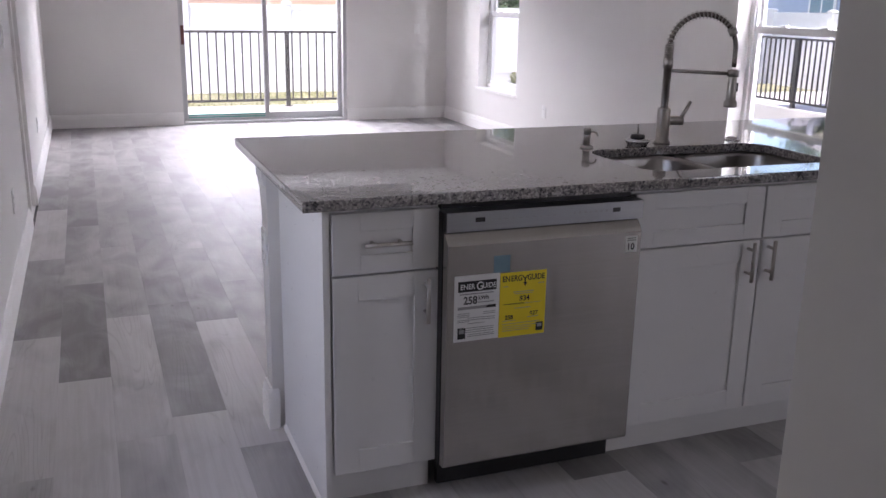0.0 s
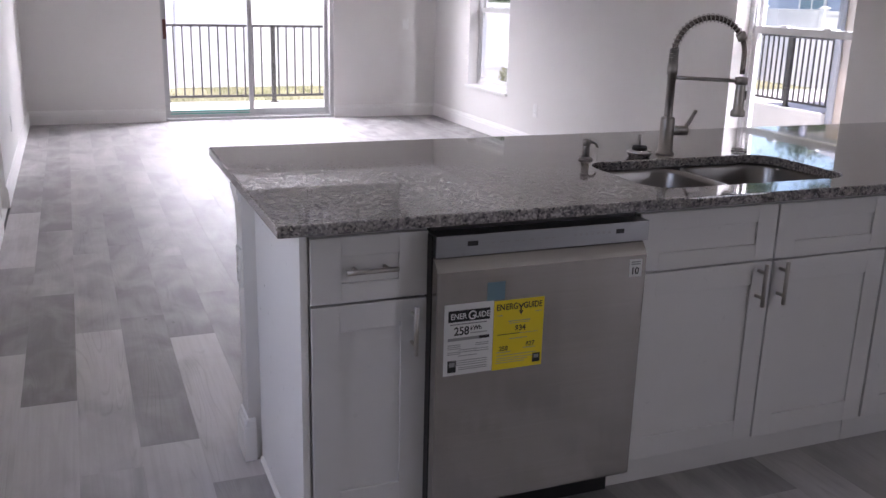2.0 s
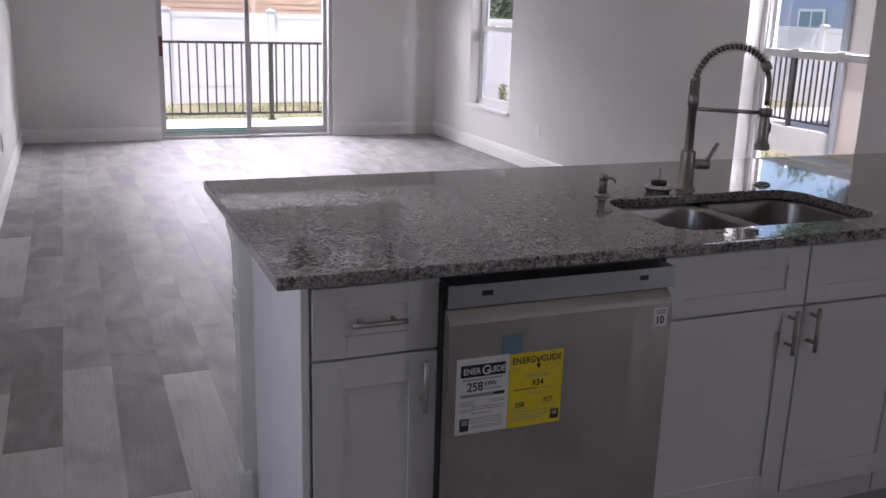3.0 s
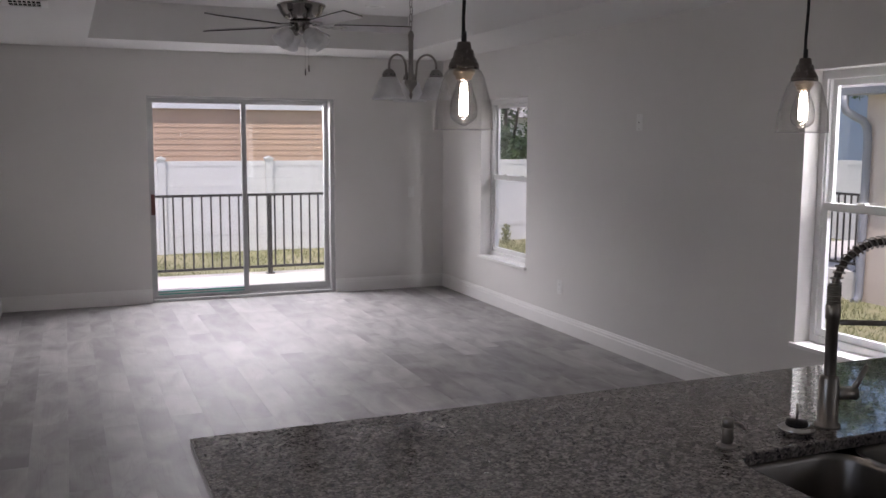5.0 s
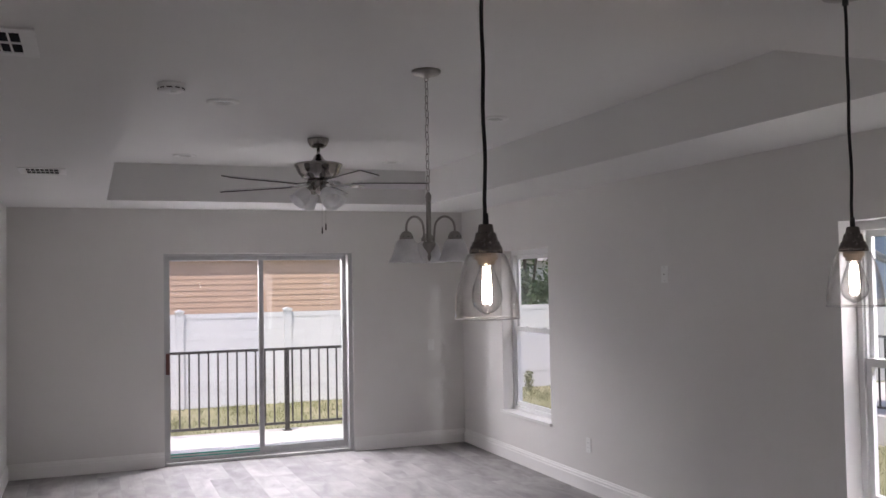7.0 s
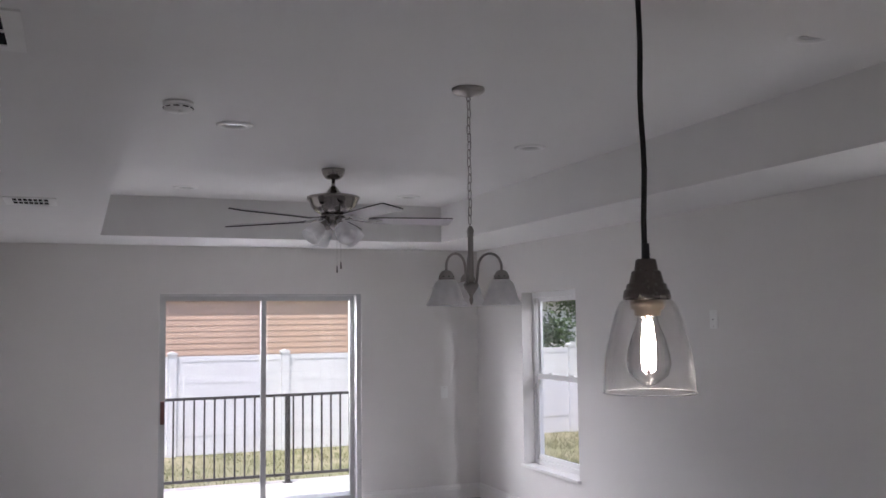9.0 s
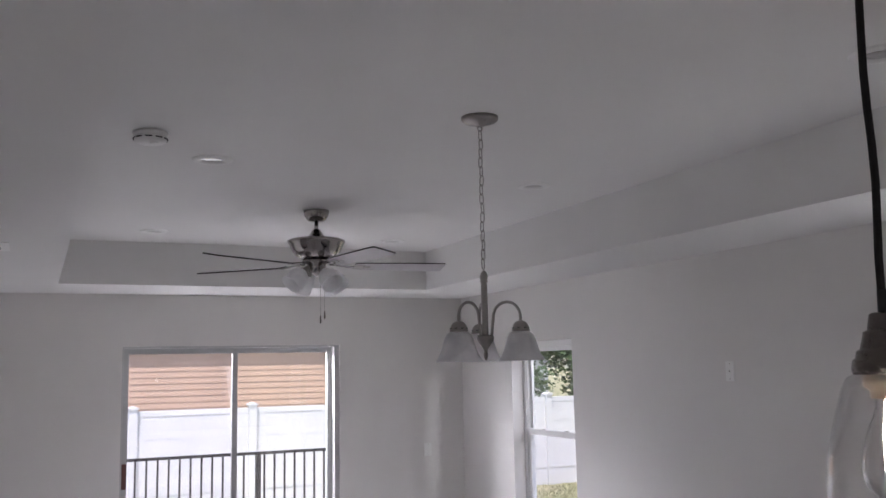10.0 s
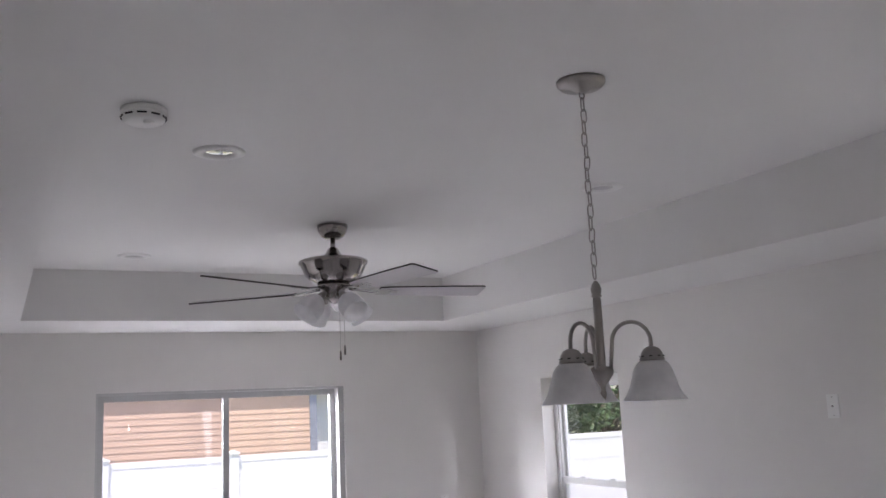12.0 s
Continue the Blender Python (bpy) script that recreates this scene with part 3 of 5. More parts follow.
def slab_with_hole(x0, x1, y0, y1, z0, z1, loop):
    corner = [(x1, y1), (x0, y1), (x0, y0), (x1, y0)]
    per = len(loop) // 4
    bm = bmesh.new()
    inner, outer = [], []
    for i, (x, y) in enumerate(loop):
        q, k = divmod(i, per)
        ox, oy = corner[q]
        t = k / (per - 1)
        # each rounded corner fans out to its own corner, its ends going square to the edges
        if q in (0, 2):
            ex, ey = (ox, y) if t < 0.5 else (x, oy)
        else:
            ex, ey = (x, oy) if t < 0.5 else (ox, y)
        if abs(t - 0.5) < 0.5 / (per - 1):
            ex, ey = ox, oy
        inner.append((x, y))
        outer.append((ex, ey))
    rows = {}
    for key, pts, z in (("it", inner, z1), ("ot", outer, z1), ("ib", inner, z0), ("ob", outer, z0)):
        rows[key] = [bm.verts.new((*p, z)) for p in pts]
    n = len(inner)
    for i in range(n):
        j = (i + 1) % n
        bm.faces.new((rows["it"][i], rows["ot"][i], rows["ot"][j], rows["it"][j]))
        bm.faces.new((rows["ib"][j], rows["ob"][j], rows["ob"][i], rows["ib"][i]))
        bm.faces.new((rows["it"][j], rows["ib"][j], rows["ib"][i], rows["it"][i]))
        bm.faces.new((rows["ot"][i], rows["ob"][i], rows["ob"][j], rows["ot"][j]))
    bmesh.ops.remove_doubles(bm, verts=bm.verts, dist=1e-6)
    bmesh.ops.recalc_face_normals(bm, faces=bm.faces)
    edges = [e for e in bm.edges if len(e.link_faces) == 2 and abs(e.verts[0].co.z - e.verts[1].co.z) < 1e-6 and e.calc_face_angle() > 1.0]
    bmesh.ops.bevel(bm, geom=edges, offset=0.004, segments=3, affect="EDGES", profile=0.5)
    return bm


loop = rounded_loop(*SINK, 0.085, 8)
counter = part("countertop", slab_with_hole(IX0, XR - 0.002, IY0, IY1, CB, CT, loop), GRANITE)
tagged(counter, "polished grey speckled granite countertop with a sink cutout", "countertop")


def bowl(x0, x1, y0, y1, top, depth, r):
    bm = bmesh.new()
    rings = []
    for inset, z in ((-0.012, top), (0.0, top), (0.004, top - 0.012), (0.012, top - depth + 0.05), (0.022, top - depth + 0.018), (0.05, top - depth), (0.12, top - depth - 0.004)):
        rr = max(0.012, r - inset * 0.6)
        rings.append([bm.verts.new((*p, z)) for p in rounded_loop(x0 + inset, x1 - inset, y0 + inset, y1 - inset, rr, 6)])
    for a, b in zip(rings, rings[1:]):
        for i in range(len(a)):
            j = (i + 1) % len(a)
            bm.faces.new((a[i], a[j], b[j], b[i])).smooth = True
    bm.faces.new(list(reversed(rings[-1])))
    bmesh.ops.recalc_face_normals(bm, faces=bm.faces)
    for f in bm.faces:
        f.normal_flip()
    return bm


sink = thing("kitchen_sink", "undermount stainless steel double-bowl kitchen sink", "sink", (0.92, -7.87, CB))
DIV = 0.905
for x0, x1 in ((SINK[0] - 0.004, DIV - 0.012), (DIV + 0.012, SINK[1] + 0.004)):
    b = part("bowl", local(bowl(x0, x1, SINK[2] - 0.004, SINK[3] + 0.004, CB - 0.002, 0.19, 0.075), sink), SINK_STEEL, sink)
    d = lathe([(0.001, 0.004), (0.02, 0.003), (0.04, 0.006), (0.045, 0.001)], 24, ((x0 + x1) / 2 - sink.location.x, 0, -0.193))
    part("drain", d, CHROME, b, "chrome drain")


def bar_pull(parent, x, z, length, upright):
    """Round bar on two posts, standing off a face at FACE."""
    y = FACE - 0.032
    h = length / 2
    pts = [(x, y, z - h), (x, y, z + h)] if upright else [(x - h, y, z), (x + h, y, z)]
    bm = tube(pts, 0.006, 12)
    for k in (-0.6, 0.6):
        p = (x, y, z + k * h) if upright else (x + k * h, y, z)
        tube([p, (p[0], FACE + 0.0005, p[2])], 0.005, 10, bm=bm)
    return part("handle", local(bm, parent.parent), PULL, parent, "brushed nickel bar pull")


def shaker(name, cab, x0, x1, z0, z1, stile=0.068):
    bm = bmesh.new()
    y0, y1 = FACE, FACE + 0.02
    rail = min(stile, (z1 - z0) * 0.30)
    for d in ((x0, x0 + stile, y0, y1, z0, z1), (x1 - stile, x1, y0, y1, z0, z1), (x0 + stile, x1 - stile, y0, y1, z0, z0 + rail), (x0 + stile, x1 - stile, y0, y1, z1 - rail, z1)):
        box(bm, *d)
    bmesh.ops.remove_doubles(bm, verts=bm.verts, dist=1e-5)
    box(bm, x0 + stile - 0.004, x1 - stile + 0.004, y0 + 0.0065, y1 - 0.002, z0 + rail - 0.004, z1 - rail + 0.004)
    outer = [e for e in bm.edges if len(e.link_faces) == 2 and e.calc_face_angle() > 1.2 and all(abs(v.co.y - y0) < 1e-5 for v in e.verts)]
    bmesh.ops.bevel(bm, geom=outer, offset=0.0018, segments=2, affect="EDGES", profile=0.5)
    return part(name, local(bm, cab), CABINET, cab)


def base_cabinet(x0, x1, label, group="island base cabinets"):
    cab = thing("base_cabinet", label, "cabinet", ((x0 + x1) / 2, -7.83, 0), group)
    y0, y1 = FACE + 0.0205, -7.545
    for name, d in (("side_panel", (x0, x0 + 0.018, y0, y1, 0.11, CB - 0.001)), ("side_panel", (x1 - 0.018, x1, y0, y1, 0.11, CB - 0.001)),
                    ("bottom_panel", (x0 + 0.018, x1 - 0.018, y0, y1, 0.11, 0.128)), ("back_panel", (x0 + 0.018, x1 - 0.018, y1 - 0.012, y1, 0.128, CB - 0.001)),
                    ("rail", (x0 + 0.018, x1 - 0.018, y0, y0 + 0.02, CB - 0.035, CB - 0.001)), ("rail", (x0 + 0.018, x1 - 0.018, y0, y0 + 0.02, 0.67, 0.705))):
        part(name, local(boxes_bm(d), cab), CABINET, cab)
    part("toe_kick", local(boxes_bm((x0 + 0.001, x1 - 0.001, -8.055, -8.04, 0.0, 0.1095)), cab), CABINET, cab)
    return cab


ZD0, ZD1, ZR0, ZR1 = 0.114, 0.686, 0.693, 0.858
c1 = base_cabinet(-0.424, -0.118, "narrow white shaker base cabinet with drawer and door")
d = shaker("drawer_front", c1, -0.417, -0.121, ZR0, ZR1, 0.075)
bar_pull(d, -0.272, 0.777, 0.128, False)
d = shaker("door", c1, -0.417, -0.121, ZD0, ZD1)
bar_pull(d, -0.160, 0.61, 0.128, True)
part("end_panel", local(soft_box(-0.442, -0.4245, FACE + 0.004, -7.5455, 0.0, CB - 0.001, 0.0015), c1), CABINET, c1)
part("shoe_moulding", local(prism([(-0.4425, 0), (-0.4425, 0.016), (-0.446, 0.014), (-0.450, 0.008), (-0.451, 0)], "y", FACE + 0.01, -7.56), c1), TRIM, c1)

c2 = base_cabinet(0.489, 1.404, "wide white shaker sink base cabinet with two doors")
for a, b, hx in ((0.493, 0.961, 0.915), (0.967, 1.401, 0.993)):
    shaker("drawer_front", c2, a, b, ZR0, ZR1)
    d = shaker("door", c2, a, b, ZD0, ZD1)
    bar_pull(d, hx, 0.623, 0.128, True)
c3 = base_cabinet(1.406, 2.02, "white shaker base cabinet beside the sink cabinet")
shaker("drawer_front", c3, 1.410, 2.016, ZR0, ZR1)
shaker("door", c3, 1.410, 2.016, ZD0, ZD1)
c4 = base_cabinet(2.022, XR - 0.03, "white shaker base cabinet by the wall")
for a, b in ((2.026, 2.52), (2.526, XR - 0.034)):
    shaker("drawer_front", c4, a, b, ZR0, ZR1)
    shaker("door", c4, a, b, ZD0, ZD1)

# half wall behind the cabinets
KX, KY0, KY1 = -0.480, -7.543, -7.452
knee = structure("half_wall", soft_box(KX, XR, KY0, KY1, 0, CB - 0.001, 0.004), WALL, "painted half wall behind the island cabinets", "half wall")
baseboard("white moulded baseboard on the half wall", "x", KY1, 1, KX, XR - 0.018)
baseboard("white moulded baseboard round the half wall's end", "y", KX, -1, KY0 - 0.012, KY1 + 0.016)
structure("trim", prism([(KY0 - 0.0005, 0), (KY0 - 0.014, 0), (KY0 - 0.014, 0.11), (KY0 - 0.008, 0.13), (KY0 - 0.0005, 0.14)], "x", KX - 0.015, -0.459), TRIM, "white baseboard return on the half wall's end", "trim")
corbel = part("counter_bracket", prism([(KY1 + 0.0005, 0.70), (KY1 + 0.03, 0.73), (KY1 + 0.05, 0.79), (KY1 + 0.10, 0.835), (KY1 + 0.13, 0.86), (KY1 + 0.13, 0.882), (KY1 + 0.0005, 0.882)], "x", KX + 0.004, KX + 0.075), TRIM)
tagged(corbel, "white moulded bracket carrying the counter overhang", "bracket")
for u, v, w in ((0.014, 0.845, 0.882), (0.009, 0.825, 0.845)):
    structure("trim", boxes_bm((KX - u, KX - 0.0005, KY0 - 0.004, KY1 + 0.004, v, w)), TRIM, "white moulding under the counter's end", "trim")

# ---- dishwasher ----
dw = thing("dishwasher", "stainless steel dishwasher with energy labels on its door", "dishwasher", (0.185, -7.85, 0))
DXA, DXB = -0.113, 0.484


def dwp(name, bm, mat, parent=dw, label=""):
    return part(name, local(bm, dw), mat, parent, label)


dwp("tub", boxes_bm((DXA + 0.002, DXB - 0.002, -8.105, -7.56, 0.10, 0.872)), DARK, label="black tub casing")
dwp("kick_plate", boxes_bm((DXA + 0.012, DXB - 0.012, -8.085, -8.06, 0.012, 0.098)), DARK, label="black kick plate")
panel = dwp("control_panel", soft_box(DXA - 0.004, DXB + 0.005, -8.165, -8.104, 0.799, 0.852, 0.004, 3), STEEL_PANEL, label="grey steel control panel")
front = dwp("door", soft(prism([(-8.104, 0.113), (-8.176, 0.113), (-8.186, 0.123), (-8.186, 0.766), (-8.180, 0.777), (-8.163, 0.7955), (-8.155, 0.7985), (-8.104, 0.7985)], "x", DXA - 0.008, DXB - 0.008), 0.002, 2), STEEL, label="brushed stainless steel door with a bevelled top lip")
dwp("side_trim", soft_box(DXA - 0.0098, DXA - 0.0078, -8.150, -8.1045, 0.114, 0.851, 0.0006), DARK, front, "black side trim")
for x0, x1 in ((0.010 - 0.045, 0.010 - 0.017), (0.388, 0.412)):
    dwp("display", boxes_bm((x0, x1, -8.1662, -8.1650, 0.824, 0.836)), DARK, panel)
for k in range(9):
    x = 0.03 + k * 0.021
    dwp("control_mark", boxes_bm((x, x + (0.012 if k % 2 else 0.008), -8.1658, -8.1650, 0.826, 0.8295)), INK_GREY, panel)
for k in range(7):
    x = 0.262 + k * 0.017
    dwp("control_mark", boxes_bm((x, x + 0.007, -8.1658, -8.1650, 0.826, 0.833)), INK_GREY, panel)

SHEET = -8.1872
white = dwp("energy_label", boxes_bm((-0.100, 0.033, SHEET, -8.1861, 0.495, 0.683)), PAPER, front, "white energy label with black print")
yellow = dwp("energy_label", boxes_bm((0.0345, 0.175, SHEET - 0.0003, -8.1861, 0.4935, 0.680)), YELLOW, front, "yellow energy label with black print")


def bar(parent, x0, x1, z0, z1, mat=INK_GREY, y=SHEET - 0.0004, name="print"):
    return dwp(name, boxes_bm((x0, x1, y - 0.0002, y, z0, z1)), mat, parent)


def words(parent, text, size, mat, x, z, squeeze=1.0, y=SHEET - 0.0008):
    o = lettering(text, size, mat, parent, x - dw.location.x, y - dw.location.y, z, "print", squeeze)
    return o


bar(white, -0.090, 0.023, 0.637, 0.667, INK)
words(white, "ENER", 0.021, PAPER, -0.084, 0.6445, 0.86, SHEET - 0.0012)
words(white, "G", 0.032, PAPER, -0.037, 0.641, 0.9, SHEET - 0.0012)
words(white, "UIDE", 0.021, PAPER, -0.018, 0.6445, 0.86, SHEET - 0.0012)
bar(white, -0.085, 0.015, 0.629, 0.632)
words(white, "258", 0.031, INK, -0.074, 0.602, 0.88)
words(white, "kWh", 0.017, INK, -0.030, 0.612, 0.9)
bar(white, -0.030, 0.016, 0.6035, 0.606)
bar(white, -0.090, -0.005, 0.587, 0.595, INK_GREY)
bar(white, -0.005, 0.023, 0.587, 0.595, INK)
for x0, x1, zs in ((-0.090, -0.055, (0.575, 0.570, 0.565, 0.556, 0.551)), (-0.060, -0.010, (0.561, 0.555, 0.545)), (-0.015, 0.022, (0.575, 0.570, 0.560, 0.554)), (-0.085, 0.018, (0.532, 0.526, 0.520)), (-0.060, 0.020, (0.513, 0.508))):
    for z in zs:
        bar(white, x0, x1, z, z + 0.0018)
bar(white, -0.089, -0.066, 0.503, 0.535, INK)
bar(white, -0.085, -0.070, 0.518, 0.530, INK_GREY, SHEET - 0.0007)
words(yellow, "EN", 0.023, INK, 0.040, 0.655, 0.82)
words(yellow, "ERG", 0.023, INK, 0.066, 0.655, 0.82)
words(yellow, "Y", 0.032, INK, 0.101, 0.646, 0.82)
words(yellow, "GUIDE", 0.023, INK, 0.116, 0.655, 0.78)
for k in range(4):
    bar(yellow, 0.1045 + 0.0016 * k, 0.1155 - 0.0016 * k, 0.6465 - 0.003 * k, 0.6495 - 0.003 * k, INK)
bar(yellow, 0.075, 0.137, 0.622, 0.624)
bar(yellow, 0.078, 0.134, 0.617, 0.6185)
words(yellow, "$34", 0.021, INK, 0.094, 0.596, 0.95)
bar(yellow, 0.046, 0.108, 0.588, 0.590, INK)
bar(yellow, 0.108, 0.160, 0.588, 0.589)
words(yellow, "258", 0.017, INK, 0.052, 0.545, 0.95)
words(yellow, "$27", 0.017, INK, 0.127, 0.551, 0.95)
for x0, x1, z in ((0.044, 0.085, 0.540), (0.120, 0.155, 0.546), (0.044, 0.160, 0.531), (0.044, 0.150, 0.523), (0.044, 0.135, 0.517), (0.044, 0.125, 0.511), (0.080, 0.130, 0.575), (0.044, 0.058, 0.640), (0.150, 0.168, 0.643)):
    bar(yellow, x0, x1, z, z + 0.0016)
bar(yellow, 0.148, 0.170, 0.503, 0.528, INK)
bar(yellow, 0.152, 0.166, 0.514, 0.524, INK_GREY, SHEET - 0.0007)
badge = dwp("badge", boxes_bm((0.424, 0.462, SHEET, -8.1861, 0.707, 0.755)), PAPER, front, "small white sticker reading 10")
words(badge, "10", 0.027, INK, 0.4275, 0.715, 0.95)
bar(badge, 0.429, 0.457, 0.741, 0.744)
bar(badge, 0.429, 0.457, 0.747, 0.750)
film = dwp("film_sticker", boxes_bm((0.014, 0.062, SHEET - 0.0001, -8.1861, 0.6835, 0.731)), BLUE_FILM, front, "square of blue protective film")

# ---- on the counter ----
faucet = thing("kitchen_faucet", "tall spring pull-down faucet in brushed nickel, on the counter", "faucet", (0.930, -7.590, CT))
FD = Vector((0.950, -0.311, 0)).normalized()      # the way the arch leans


def along(d, z):
    return (FD.x * d, FD.y * d, z)


part("base", lathe([(0.001, 0.0), (0.031, 0.0), (0.031, 0.006), (0.0245, 0.010), (0.0235, 0.118), (0.021, 0.124), (0.0145, 0.126), (0.001, 0.126)], 28), NICKEL, faucet)
part("column", lathe([(0.014, 0.12), (0.014, 0.262), (0.0175, 0.264), (0.0175, 0.296), (0.0135, 0.299), (0.0135, 0.345), (0.001, 0.346)], 24), NICKEL, faucet)
R, CZ, HALF = 0.118, 0.330, 0.118
arch = [along(0, 0.30 + 0.018 * k / 2) for k in range(2)] + [along(HALF - R * math.cos(radians(a)), CZ + R * math.sin(radians(a))) for a in range(0, 181, 6)]
arch += [along(2 * HALF, CZ - 0.06 * k / 3) for k in range(1, 4)]
part("hose", tube(arch, 0.0085, 12), PEWTER, faucet, "dark inner hose")


def coil(path, turns, radius, wire):
    pts = [Vector(p) for p in path]
    lens = [0.0]
    for a, b in zip(pts, pts[1:]):
        lens.append(lens[-1] + (b - a).length)
    side = Vector((-FD.y, FD.x, 0))
    out = []
    total = int(turns * 12)
    for i in range(total + 1):
        s = lens[-1] * i / total
        k = max(j for j in range(len(lens) - 1) if lens[j] <= s + 1e-9)
        f = (s - lens[k]) / (lens[k + 1] - lens[k])
        p = pts[k].lerp(pts[k + 1], f)
        d = (pts[k + 1] - pts[k]).normalized()
        nrm = d.cross(side)
        a = 2 * math.pi * i / 12
        out.append(p + radius * (math.cos(a) * side + math.sin(a) * nrm))
    return tube(out, wire, 6)


part("spring", coil(arch[:28], 24, 0.0132, 0.0017), NICKEL, faucet, "open coil spring round the hose")
part("spring_collar", coil([along(0, 0.298), along(0, 0.345)], 8, 0.0145, 0.0026), NICKEL, faucet)
part("hose_collar", tube([along(2 * HALF - 0.022, CZ + 0.072), along(2 * HALF - 0.010, CZ + 0.050)], 0.016, 14), NICKEL, faucet)
part("spray_head", lathe([(0.001, 0.262), (0.011, 0.262), (0.014, 0.255), (0.0165, 0.20), (0.0175, 0.155), (0.0235, 0.148), (0.0245, 0.134), (0.022, 0.130), (0.001, 0.131)], 24, along(2 * HALF, 0)), NICKEL, faucet)
part("spray_button", tube([along(2 * HALF + 0.0185, 0.185), along(2 * HALF + 0.0185, 0.215)], 0.004, 8), DARK, faucet)
part("support_arm", tube([along(0.012, 0.255), along(2 * HALF - 0.012, 0.247)], 0.0065, 12), NICKEL, faucet)
part("holder_ring", lathe([(0.0165, 0.236), (0.021, 0.236), (0.021, 0.260), (0.0165, 0.260)], 20, along(2 * HALF, 0)), NICKEL, faucet)
lever = part("lever_hub", tube([(0.018, -0.006, 0.080), (0.066, -0.020, 0.080)], 0.0165, 18), NICKEL, faucet)
part("lever", tube([(0.058, -0.018, 0.088), (0.072, -0.022, 0.112), (0.090, -0.027, 0.148)], [0.008, 0.0065, 0.006], 12), NICKEL, lever)

soap = thing("soap_dispenser", "small brushed nickel soap dispenser on the counter", "soap dispenser", (0.606, -7.620, CT))
part("flange", lathe([(0.001, 0), (0.024, 0), (0.024, 0.004), (0.019, 0.008), (0.0135, 0.010), (0.001, 0.010)], 24), NICKEL, soap)
part("collar", lathe([(0.001, 0.010), (0.0125, 0.010), (0.0125, 0.042), (0.0118, 0.0445), (0.001, 0.0445)], 22), NICKEL, soap)
part("pump_head", lathe([(0.001, 0.0445), (0.0135, 0.0455), (0.0138, 0.062), (0.012, 0.066), (0.001, 0.067)], 22), NICKEL, soap)
part("spout", tube([(0.010, -0.004, 0.054), (0.022, -0.009, 0.055), (0.030, -0.0125, 0.050), (0.034, -0.014, 0.040)], [0.004, 0.0036, 0.0032, 0.003], 10), NICKEL, soap)

strainer = thing("sink_strainer", "steel basket strainer standing on the counter", "sink strainer", (0.814, -7.612, CT))
body = part("basket", lathe([(0.001, 0.0), (0.033, 0.0), (0.040, 0.010), (0.043, 0.014), (0.043, 0.018), (0.030, 0.024), (0.001, 0.025)], 28), CHROME, strainer)
part("gasket", lathe([(0.001, 0.0255), (0.026, 0.0255), (0.023, 0.036), (0.001, 0.038)], 24), DARK, strainer, "black rubber stopper")
part("stem", tube([(0, 0, 0.036), (0, 0, 0.074)], 0.0035, 10), NICKEL, strainer)
for k in range(12):
    a = 2 * math.pi * k / 12
    part("hole", lathe([(0.001, 0), (0.0032, 0)], 8, (0.0385 * math.cos(a), 0.0385 * math.sin(a), 0.0085)), DARK, body)
button = thing("air_switch_button", "round chrome push button set in the counter", "push button", (1.232, -7.597, CT))
part("ring", lathe([(0.001, 0), (0.027, 0), (0.027, 0.004), (0.022, 0.008), (0.001, 0.008)], 24), CHROME, button)
part("cap", lathe([(0.001, 0.0082), (0.017, 0.0082), (0.015, 0.011), (0.001, 0.0115)], 22), NICKEL, button)


